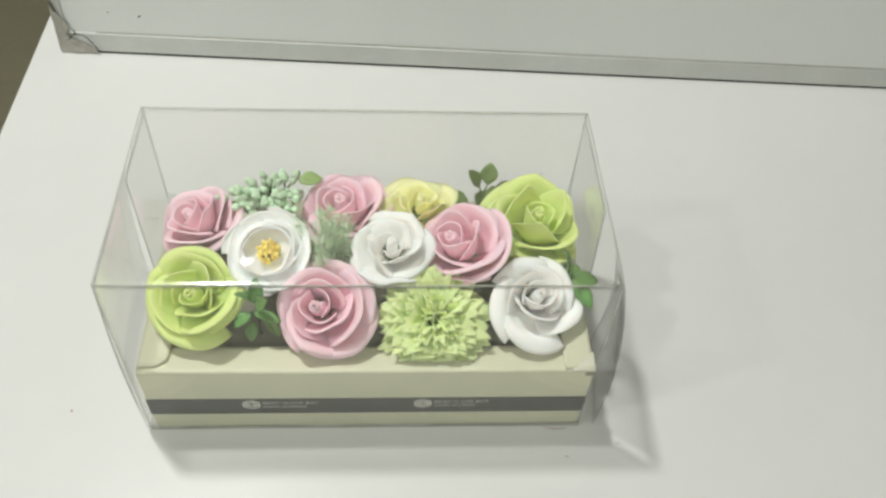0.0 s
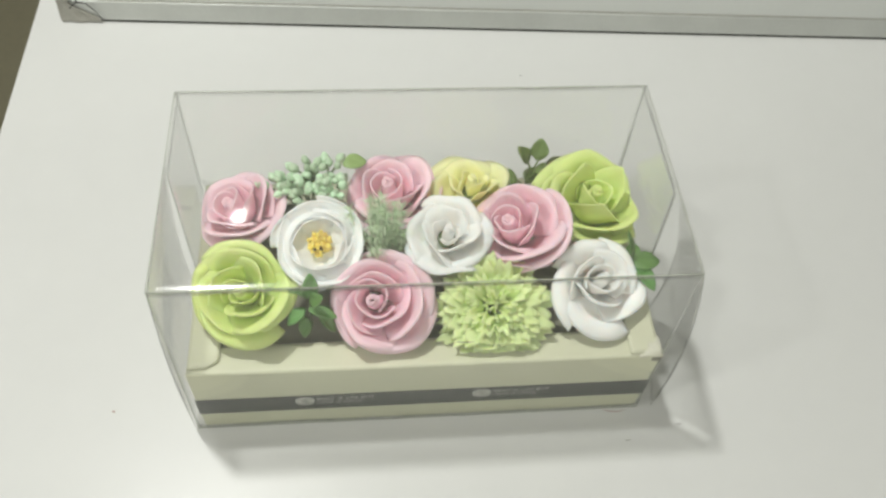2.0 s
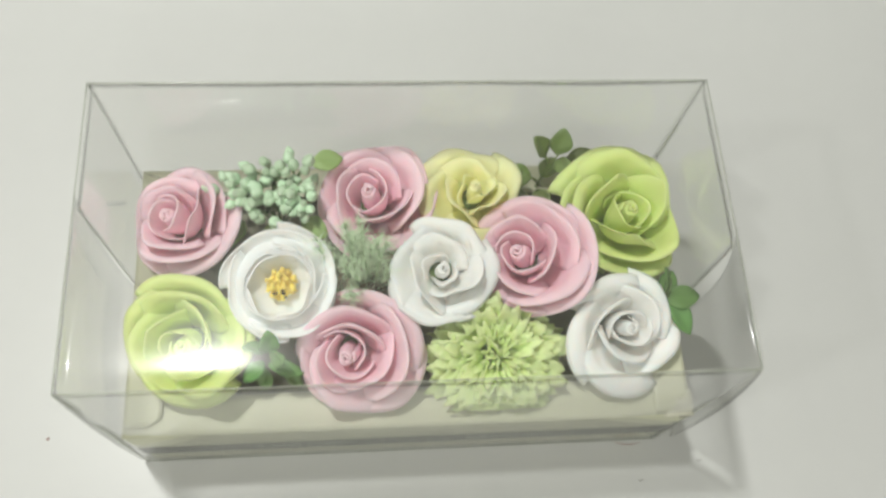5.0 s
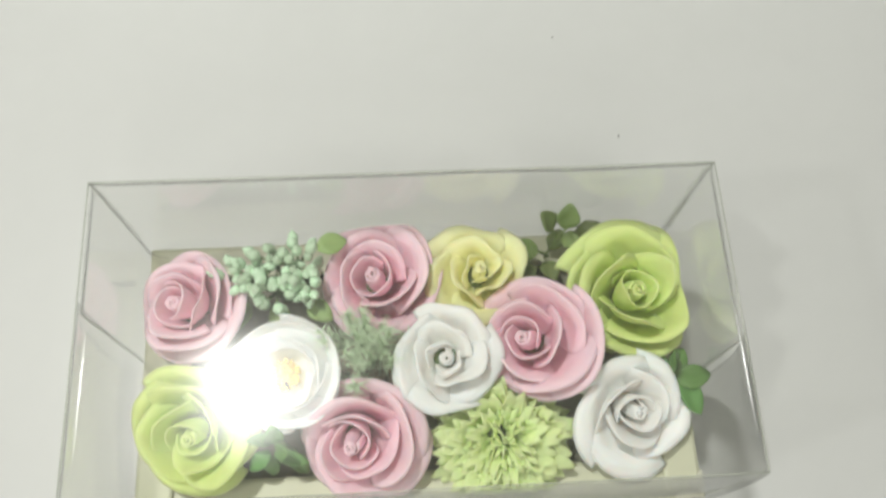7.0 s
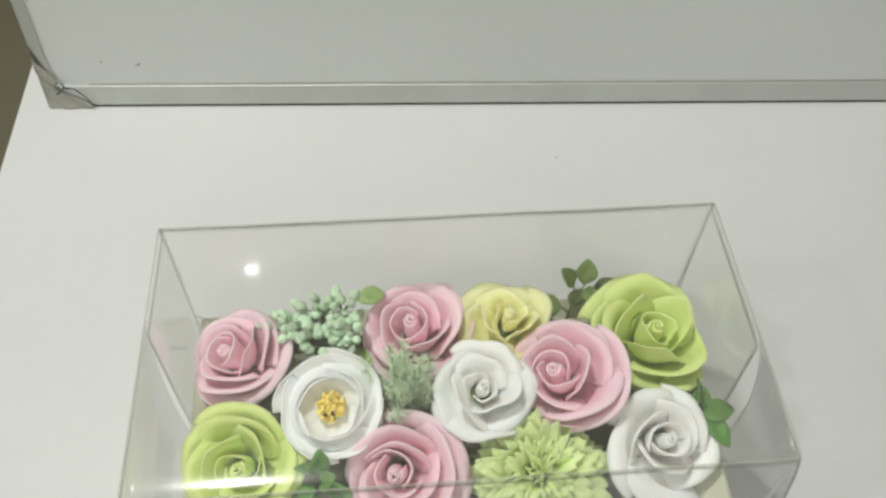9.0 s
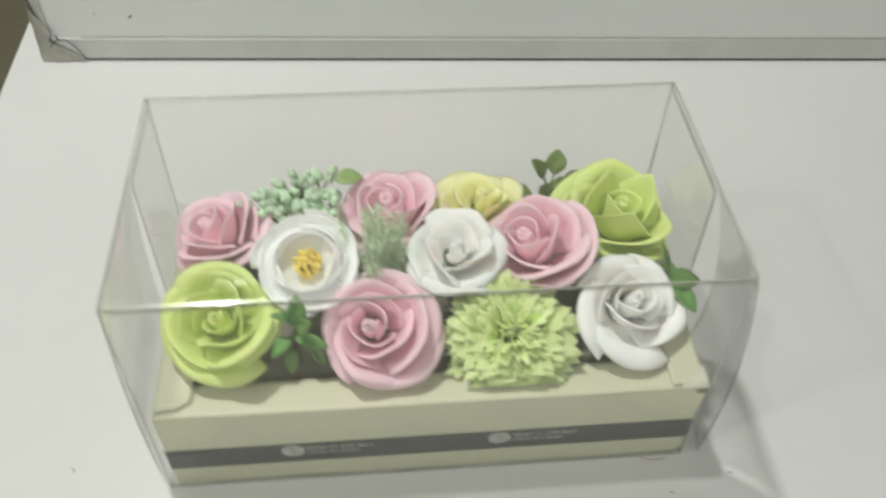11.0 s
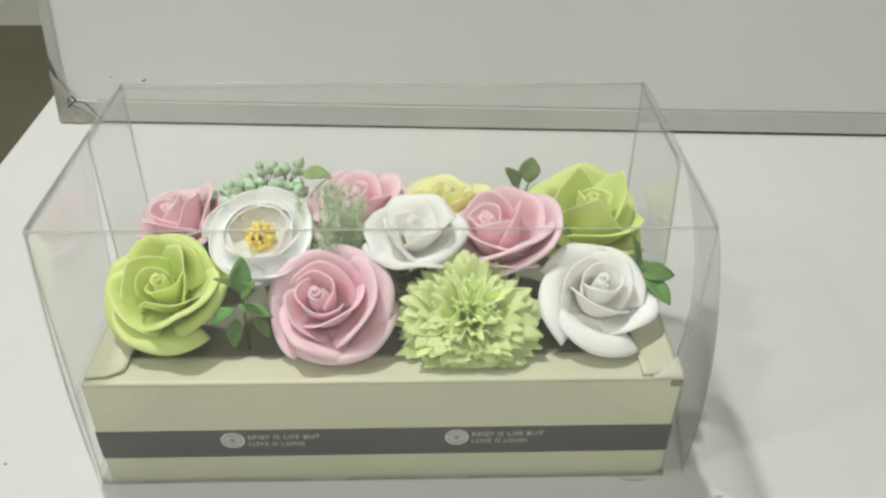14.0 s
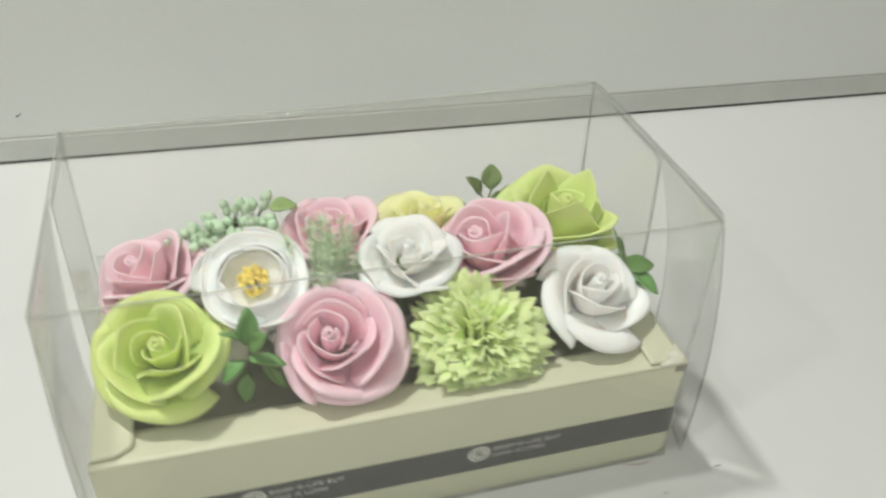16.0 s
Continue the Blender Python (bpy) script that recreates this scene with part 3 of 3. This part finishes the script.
def cup_petal(material, rng, radius, rim_r, rim_z, span, foot_r, lip, drop, tip, thick, wave, spiral=0.09, close=0.0, flat=0.0, lop=0.0, nu=33, nv=19):
    """One petal of a nested cup: it bellies out from the foot, climbs to its rim and turns its lip outwards; close draws the rim in."""
    s = np.linspace(-1, 1, nu)
    v = np.linspace(0, 1, nv) ** 0.85
    ss, vv = np.meshgrid(s, v)
    peak, ph, ph2, ph3 = rng.uniform(-0.35, 0.35), *rng.uniform(0, 6.28, 3)
    off = np.clip((ss - peak) / (1 + abs(peak)), -1, 1)
    reach = 1 - drop * np.abs(ss) ** 2.6 + tip * np.maximum(1 - np.abs(off) * 1.8, 0) ** 1.4
    reach = reach + wave * (0.5 * np.sin(2.3 * ss + ph) + 0.35 * np.sin(5.1 * ss + ph2))
    w = vv * reach
    belly = 1 - np.clip(1 - w, 0, 1) ** 2.1
    r = foot_r + (rim_r - foot_r) * belly - close * smoothstep((w - 0.45) / 0.55)
    z = rim_z * w**1.25
    t = np.clip((vv - 0.55) / 0.45, 0, 1)
    fold = lip * (0.72 + 0.45 * np.cos(2.2 * (ss - peak)) + 0.35 * np.abs(ss) ** 3)
    r = r + fold * t**2.2
    z = (z - fold * 0.85 * t**3.6) * (1 + lop * ss * vv)
    r = r * (1 + spiral * ss + flat * vv * (ss**2 - 0.35)) + wave * vv**2.5 * (0.8 * np.sin(3.3 * ss + ph3) + 0.5 * np.sin(7.1 * ss + ph))
    z = z + 0.006 * np.sin(9 * ss + 5 * vv + ph2) * vv
    th = np.radians(span) / 2 * ss * (0.62 + 0.38 * np.sin(np.minimum(vv * 1.3, 1) * np.pi / 2))
    pts = np.stack([r * np.cos(th), r * np.sin(th), z], -1) * radius
    edge = 1 - 0.5 * np.maximum(vv**6, np.abs(ss) ** 8)
    return sheet("petal", pts, thick, material, taper=edge[..., None])


def rolled_heart(material, radius, spin):
    """The rolled heart of a rose: a narrow cone of one sheet wound round a small hole."""
    n, m, turns, rows = 60, 9, 2.1, []
    for j in range(m):
        v = j / (m - 1)
        row = []
        for i in range(n):
            u = i / (n - 1)
            a = 2 * math.pi * turns * u + spin
            r = (0.028 + 0.185 * u**1.15) * (1 - 0.30 * v**2) * (0.75 + 0.25 * math.sin(math.pi * v)) + 0.018 * v**6
            h = 0.98 - 0.10 * u**1.5 + 0.018 * math.sin(2.5 * a)
            row.append((r * radius * math.cos(a), r * radius * math.sin(a), (0.25 + 0.75 * v) * h * radius))
        rows.append(row)
    return sheet("heart", rows, 0.0008, material)


def rose(label, material, rings, heart, axis, radius, spin, seed, thick=0.0009, wave=0.028, shift=(0, 0), stretch=1.0):
    """A rose whose heart lies at the given place, opened towards the axis; shift moves its outer rings off the heart's axis."""
    axis = Vector(axis).normalized()
    rng = np.random.default_rng(seed)
    base = Vector(heart) - axis * (0.98 * radius)
    t = thing("soap_rose", turned_to(base, axis), label, "rose", "roses")
    to_local = t.matrix_basis.to_3x3().inverted()
    slide = to_local @ Vector((shift[0], shift[1], 0))
    wide = Matrix.Diagonal((1, stretch, 1, 1))
    part("heart", rolled_heart(material, radius, radians(spin)), t)
    start = spin
    for count, rim_r, rim_z, span, foot_r, lip, drop, tip, heavy in rings:
        start += rng.uniform(35, 75)
        for i in range(count):
            turn = start + 360 / count * i + rng.uniform(-10, 10)
            me = cup_petal(material, rng, radius, rim_r * rng.uniform(0.93, 1.07), rim_z * rng.uniform(0.93, 1.05), span * rng.uniform(0.92, 1.08), foot_r,
                           lip * rng.uniform(0.7, 1.3), drop * rng.uniform(0.8, 1.25), tip * rng.uniform(0.3, 1.5), thick * heavy, wave, rng.uniform(0.14, 0.24) * (1.5 - rim_r), 0.0, 0.26 if rim_r < 0.7 else 0.10, rng.uniform(-0.16, 0.08) * (1.0 if rim_r < 0.8 else 0.3))
            far = min(max((rim_r - 0.3) / 0.6, 0), 1)
            place = Matrix.Translation((slide.x * far, slide.y * far, 0)) @ wide @ Matrix.Rotation(radians(turn), 4, "Z") @ Matrix.Rotation(radians(rng.uniform(-3, 3)), 4, "X")
            settle(me, t.matrix_basis @ place)
            part("petal", me, t, m=place)
    down = max((base.z - FOAM_TOP) / axis.z, 0.004) + 0.004
    part("stem", tube("stem", [(0, 0, 0.006), (0, 0, 0), (0, 0, -down * 0.5), (0, 0, -down)], 0.0050, M["stem"], 10, 0.003), t, "green stem")
    return t


rose("pale pink soap rose facing forward beside the carnation", M["pink"], ROSE_PINK, (-0.0280, -0.0370, 0.0875), (-0.12, -0.56, 1), 0.0246, 10, 11, 0.0012, shift=(0.0040, -0.0030))
rose("pale pink soap rose with thick rolled petals beside white roses", M["pink"], ROSE_PINK, (0.0425, 0.0040, 0.0970), (-0.34, -0.10, 1), 0.0245, 80, 12, 0.0012, shift=(0.0060, -0.001))
rose("pale pink soap rose at the back beside the yellow rose", M["pink"], ROSE_PINK, (-0.0180, 0.0350, 0.0920), (-0.12, -0.05, 1), 0.0250, 150, 13, 0.0012, shift=(0.002, 0.0))
rose("small pale pink soap rose in the box corner beside berries", M["pink"], ROSE_PINK, (-0.1025, 0.0270, 0.0880), (-0.30, -0.08, 1), 0.0225, 200, 14, shift=(0.003, 0.001))
rose("lime green soap rose in the box corner beside the poppy", M["green"], ROSE_GREEN, (-0.0920, -0.0310, 0.0905), (-0.10, -0.46, 1), 0.0235, 40, 15, 0.0008, 0.025, shift=(-0.001, 0.001))
rose("large lime green soap rose beside the dark leaf sprig", M["green"], ROSE_GREEN, (0.0950, 0.0230, 0.0950), (0.10, -0.10, 1), 0.0275, 100, 16, 0.0008, 0.025, shift=(0.001, 0.001))
rose("white soap rose with thick rolled petals at the box corner", M["white"], ROSE_WHITE, (0.0910, -0.0280, 0.0865), (0.14, -0.38, 1), 0.0232, 20, 37, 0.0023, 0.015, shift=(0.0005, -0.002))
rose("white soap rose with wavy petals amid pink roses", M["white"], ROSE_LOOSE, (0.0115, -0.0045, 0.1010), (-0.02, -0.22, 1), 0.0185, 60, 28, 0.0009, 0.06, stretch=1.12)
rose("small lemon yellow soap rose at the back of the box", M["yellow"], ROSE_LOOSE, (0.0285, 0.0365, 0.0915), (0.02, -0.05, 1), 0.0195, 70, 19, 0.0007, 0.07)


def poppy(centre, axis, radius, spin, seed):
    """A cupped white flower with a golden tuft of stamens."""
    rng = np.random.default_rng(seed)
    k = radius / 0.0255
    axis = Vector(axis).normalized()
    base = Vector(centre) - axis * 0.019 * k
    t = thing("poppy_flower", turned_to(base, axis, spin), "white cupped silk poppy with a golden yellow centre", "flower")
    size = Matrix.Diagonal((k, k, k, 1))
    for count, rim_r, rim_z, span, foot_r, close, start, wave, raised in ((4, 1.02, 0.88, 150, 0.30, 0.42, 20, 0.03, 0.0), (4, 1.00, 0.95, 150, 0.29, 0.46, 62, 0.035, 0.0),
                                                                          (4, 1.00, 0.38, 140, 0.08, 0.04, 15, 0.04, 0.43), (5, 0.62, 0.36, 110, 0.06, 0.0, 40, 0.04, 0.46)):
        for i in range(count):
            me = cup_petal(M["silk"], rng, 0.0255, rim_r * rng.uniform(0.96, 1.04), rim_z * rng.uniform(0.94, 1.05), span, foot_r, 0.0, 0.14, 0.0, 0.0011, wave, 0.05, close)
            part("petal", me, t, m=size @ Matrix.Translation((0, 0, raised * 0.0255)) @ Matrix.Rotation(radians(start + 360 / count * i + rng.uniform(-8, 8)), 4, "Z"))
    part("hub", tube("hub", [(0, 0, 0.0105), (0, 0, 0.0150), (0, 0, 0.0180)], 0.0050, M["stamen"], 14, 0.0058), t, "golden hub under the stamens", size)
    for i in range(90):
        a, r = rng.uniform(0, 6.28), 0.0070 * math.sqrt(rng.uniform(0.02, 1))
        h = rng.uniform(0.0190, 0.0225) - r * 0.25
        foot = (r * 0.4 * math.cos(a), r * 0.4 * math.sin(a), 0.0115)
        head = (r * math.cos(a), r * math.sin(a), h)
        part("stamen", tube("stamen", bend(foot, head, (0.0004 * math.cos(a), 0.0004 * math.sin(a), 0), 4), 0.0006, M["stamen"], 6, 0.0010), t, m=size)
    for i in range(6):
        a, r = rng.uniform(3.6, 5.6), rng.uniform(0.002, 0.006)
        part("anther", block("anther", -0.0005, 0.0005, -0.0003, 0.0003, -0.0009, 0.0009, M["anther"], 0.00025), t, "dark anther", size @ pose(r * math.cos(a), r * math.sin(a), 0.0228 - r * 0.3, 40, 0, i * 50))
    down = max((base.z - FOAM_TOP) / axis.z, 0.004) / k + 0.004
    part("stem", tube("stem", [(0, 0, 0.003), (0, 0, -down)], 0.006, M["stem"], 10, 0.003), t, "green stem", size)


poppy((-0.0530, -0.0075, 0.0945), (0.06, -0.46, 1), 0.0230, 0, 21)


def carnation(centre, axis, radius, seed):
    """A pale green carnation of fringed petals."""
    rng = np.random.default_rng(seed)
    k = radius / 0.031
    axis = Vector(axis).normalized()
    base = Vector(centre) - axis * 0.026 * k
    t = thing("carnation", turned_to(base, axis, 0), "pale lime green carnation with fringed ruffled petals over the rim", "flower")
    size = Matrix.Diagonal((k, k, k, 1))
    for count, length, width, r0, angles in ((5, 0.0262, 150, 0.002, (84, 84, 30)), (7, 0.0275, 135, 0.003, (76, 68, 0)), (9, 0.0282, 118, 0.003, (64, 54, -15)),
                                             (11, 0.0285, 100, 0.003, (52, 40, -20)), (12, 0.0285, 88, 0.003, (38, 28, -15)), (12, 0.0278, 80, 0.003, (26, 16, -8))):
        start = rng.uniform(0, 60)
        for i in range(count):
            ang = tuple(a + rng.uniform(-6, 6) for a in angles[:2]) + (angles[2] + rng.uniform(-18, 18),)
            turn = start + 360 / count * i + rng.uniform(-10, 10)
            crowd = 1 - 0.18 * smoothstep((math.sin(radians(turn)) - 0.1) / 0.6) * (angles[0] < 60)
            me = petal("petal", M["carnation"], rng, length * crowd * rng.uniform(0.80, 1.10), width * rng.uniform(0.8, 1.1), r0, ang, 0.0005, 0.12, 0.0, 0.64, 0.0024, 0.0026,
                       teeth=int(rng.integers(7, 10)), tooth=0.15, nu=61, nv=13, foot=0.42, ruffle=0.3)
            place = size @ Matrix.Rotation(radians(turn), 4, "Z")
            settle(me, t.matrix_basis @ place)
            part("petal", me, t, m=place)
    down = max((base.z - FOAM_TOP) / axis.z, 0.004) / k + 0.004
    part("stem", tube("stem", [(0, 0, 0.004), (0, 0, -down)], 0.006, M["stem"], 10, 0.004), t, "green stem", size)


carnation((0.0345, -0.0395, 0.0845), (0.0, -0.48, 1), 0.0345, 31)


# ---- greenery ----
def leaf_mesh(length, width, fold, droop, material, name="leaf"):
    """An oval leaf along +x, folded on its midrib and arching."""
    rows = []
    for u in np.linspace(0, 1, 13):
        half = width / 2 * math.sin(math.pi * min(u * 0.96 + 0.03, 1)) ** 0.75
        rows.append([(u * length, s * half, -droop * u * u * length + fold * abs(s) * half + 0.0003 * math.sin(9 * u + 3 * s)) for s in np.linspace(-1, 1, 9)])
    return sheet(name, rows, 0.0006, material)


def leaf_at(parent, place, way, length, width, material, roll=0.0, fold=0.25, droop=0.25):
    q = Vector(way).normalized().to_track_quat("X", "Z").to_matrix().to_4x4()
    part("leaf", leaf_mesh(length, width, fold, droop, material), parent, m=Matrix.Translation(place) @ q @ Matrix.Rotation(radians(roll), 4, "X"))


def sprig(label, root, stems, leaves, material, category="leaf sprig"):
    """A sprig: stems as pairs of ends and leaves as place, direction, length, width and roll, from the root in the foam."""
    t = thing("leaf_sprig", Matrix.Translation(root), label, category, "leaf sprigs")
    for a, b, lift in stems:
        part("stem", tube("stem", bend(a, b, lift, 8), 0.0008, M["stem"] if material != M["leaf_dark"] else material, 6, 0.0005), t)
    for place, way, length, width, roll in leaves:
        leaf_at(t, place, way, length, width, material, roll)


# dark sprig standing at the back, beside the large lime rose
sprig("dark olive green leaf sprig standing behind the roses", (0.0610, 0.0455, 0.0410),
      [((0, 0, 0), (0.0085, 0.0110, 0.040), (-0.003, 0, 0)), ((0.002, 0.004, 0.022), (-0.006, 0.004, 0.031), (0, 0, 0.002)), ((0.004, 0.007, 0.028), (0.014, 0.008, 0.036), (0, 0, 0.002)),
       ((0.005, 0.009, 0.030), (0.003, 0.012, 0.036), (0, 0, 0.001)), ((0.001, 0.002, 0.014), (-0.007, -0.002, 0.024), (0, 0, 0.001))],
      [((0.0080, 0.0110, 0.0395), (0.10, 0.45, 0.9), 0.0120, 0.0105, 0), ((-0.004, 0.004, 0.031), (-0.9, -0.05, 0.25), 0.0130, 0.0115, -35),
       ((0.003, 0.012, 0.036), (-0.35, 0.35, 0.8), 0.0110, 0.0100, 10), ((0.012, 0.008, 0.035), (0.9, 0.35, 0.45), 0.0150, 0.0095, -20),
       ((0.007, 0.009, 0.034), (0.6, -0.5, 0.6), 0.0095, 0.0080, 20), ((-0.005, -0.001, 0.023), (-0.7, -0.3, 0.5), 0.0125, 0.0110, 10),
       ((0.003, 0.006, 0.026), (0.4, 0.7, 0.5), 0.0100, 0.0085, 0), ((0.001, 0.003, 0.018), (0.3, -0.8, 0.5), 0.0110, 0.0090, 0)], M["leaf_dark"])
# fresh sprig at the right end of the box
sprig("fresh green leaf sprig at the end of the box", (0.106, -0.010, 0.045),
      [((0, 0, 0), (0.004, -0.002, 0.030), (0.002, 0, 0)), ((0.004, -0.002, 0.030), (0.003, 0.003, 0.044), (0.001, 0, 0))],
      [((0.004, -0.002, 0.030), (1, 0.02, 0.15), 0.0160, 0.0105, 15), ((0.006, -0.003, 0.029), (0.60, -0.85, 0.0), 0.0165, 0.0105, -10),
       ((0.003, 0.0, 0.032), (0.05, 0.3, 1), 0.0160, 0.0060, 70), ((0.003, 0.001, 0.029), (-0.8, 0.5, 0.2), 0.0120, 0.0085, 0), ((0.004, 0.001, 0.029), (0.5, 0.8, 0.1), 0.0120, 0.0080, 0)], M["leaf"])
# fresh sprig at the front, between the lime rose and the pink rose
sprig("fresh green leaf sprig between the lime and pink roses", (-0.0600, -0.027, 0.050),
      [((0, 0, -0.004), (0.002, -0.006, 0.036), (0, 0, 0)), ((0.001, -0.003, 0.024), (0.010, -0.008, 0.026), (0, 0, 0.002))],
      [((0.001, -0.005, 0.033), (0.15, 0.05, 1), 0.0150, 0.0085, 80), ((0.002, -0.007, 0.032), (0.35, -0.35, 0.9), 0.0115, 0.0075, 60),
       ((0.001, -0.009, 0.029), (0.95, -0.3, 0.08), 0.0140, 0.0062, 5), ((-0.001, -0.008, 0.028), (-0.75, -0.6, -0.1), 0.0110, 0.0070, 0),
       ((0.006, -0.010, 0.024), (0.8, -0.6, -0.35), 0.0110, 0.0055, 0), ((-0.001, -0.009, 0.022), (-0.1, -0.7, -0.6), 0.0110, 0.0065, 0),
       ((0.000, -0.005, 0.034), (-0.6, 0.1, 0.7), 0.0100, 0.0065, 30)], M["leaf"])


def berries(root, seed):
    """A spray of pale green berries on fine stalks, with a few leaves."""
    rng = np.random.default_rng(seed)
    t = thing("berry_spray", Matrix.Translation(root), "spray of sage green berries with oval leaves at the back", "berry spray")
    n, m = 10, 7
    verts, faces = [], []
    for j in range(m + 1):
        v = j / m
        r = math.sin(math.pi * v) ** 0.8 * (1.0 - 0.30 * v)
        for i in range(n):
            a = 2 * math.pi * i / n
            verts.append((0.0029 * r * math.cos(a), 0.0029 * r * math.sin(a), 0.0070 * v))
    for j in range(m):
        for i in range(n):
            faces.append((j * n + i, j * n + (i + 1) % n, (j + 1) * n + (i + 1) % n, (j + 1) * n + i))
    berry = mesh_of("berry", verts, faces, M["berry"])
    for cx, cy, cz, count, spread in ((-0.020, 0.002, 0.040, 11, 0.0070), (-0.011, 0.002, 0.043, 15, 0.008), (0.000, 0.006, 0.047, 16, 0.0085), (0.011, 0.006, 0.049, 15, 0.0085), (0.015, -0.003, 0.043, 13, 0.007), (-0.002, -0.008, 0.041, 13, 0.008)):
        hub = Vector((cx * 0.85, cy * 0.8, cz - 0.007))
        part("stalk", tube("stalk", bend((0, 0, 0), hub, (0, 0, 0.003), 6), 0.0007, M["stem"], 5), t)
        for i in range(count):
            way = Vector((rng.normal(0, 0.75), rng.normal(-0.1, 0.75), rng.uniform(0.35, 1.2))).normalized()
            foot = hub + way * spread * rng.uniform(0.6, 1.25)
            part("stalk", tube("stalk", [hub, foot + way * 0.0006], 0.0004, M["stem"], 4), t)
            part("berry", berry, t, m=turned_to(foot, way) @ Matrix.Scale(rng.uniform(0.75, 1.1), 4))
    for place, way in (((0.017, 0.010, 0.0450), (0.95, 0.25, 0.10)), ((-0.002, -0.010, 0.030), (0.3, -0.9, 0.2)), ((-0.014, -0.008, 0.026), (-0.5, -0.8, 0.2)), ((0.012, -0.010, 0.032), (0.7, -0.6, 0.2))):
        leaf_at(t, place, way, 0.0130, 0.0095, M["leaf_olive"], 10)


berries((-0.058, 0.038, 0.045), 41)


def fern(root, seed):
    """A soft tuft of needle-leaved fern."""
    rng = np.random.default_rng(seed)
    t = thing("fern_tuft", Matrix.Translation(root), "soft pale green feathery fern tuft beside the poppy", "fern")
    for f in range(30):
        a = rng.uniform(0, 6.28)
        lean = rng.uniform(0.05, 0.85)
        tip = Vector((0.025 * lean * math.cos(a), 0.020 * lean * math.sin(a) - 0.002, rng.uniform(0.056, 0.077) - 0.022 * lean))
        line = bend((0, 0, 0), tip, (0.002 * math.cos(a), 0.002 * math.sin(a), 0.003), 10)
        verts, faces = tube_parts(line, 0.00028, 4, 0.0001)
        for i in range(64):
            k = rng.uniform(0.40, 1.0)
            j = min(int(k * 10), 9)
            p = line[j].lerp(line[j + 1], k * 10 - j)
            way = (tip.normalized() * 0.6 + Vector(rng.normal(0, 0.6, 3))).normalized()
            v2, f2 = tube_parts([p, p + way * rng.uniform(0.0045, 0.0095) * (1.15 - 0.5 * k)], 0.00024, 3, 0.00007, len(verts))
            verts += v2
            faces += f2
        part("frond", mesh_of("frond", verts, faces, M["fern"]), t)
    return t


fern((-0.0205, 0.004, 0.0455), 51)


def straw(root, seed):
    """Loose curls of tan straw under the fern."""
    rng = np.random.default_rng(seed)
    verts, faces = [], []
    for i in range(110):
        c = Vector((rng.normal(0, 0.013), rng.normal(0, 0.009), rng.uniform(0.0, 0.034)))
        r, a0, turn, tilt = rng.uniform(0.003, 0.009), rng.uniform(0, 6.28), rng.uniform(1.5, 4.5), rng.uniform(-0.8, 0.8)
        pts = [c + Vector((r * math.cos(a0 + turn * k / 12), r * math.sin(a0 + turn * k / 12), r * tilt * math.sin(a0 + turn * k / 9))) for k in range(13)]
        pts = [Vector((p.x, p.y, max(p.z, 0.0004))) for p in pts]
        v2, f2 = tube_parts(pts, 0.0003, 4, 0.0002, len(verts))
        verts += v2
        faces += f2
    ob = part("straw_filler", mesh_of("straw_filler", verts, faces, M["straw"]))
    ob.matrix_basis = Matrix.Translation(root)
    tagged(ob, "tan curled straw filler tucked between the flowers", "straw", kind="stuff")


straw((-0.010, 0.000, 0.0465), 61)
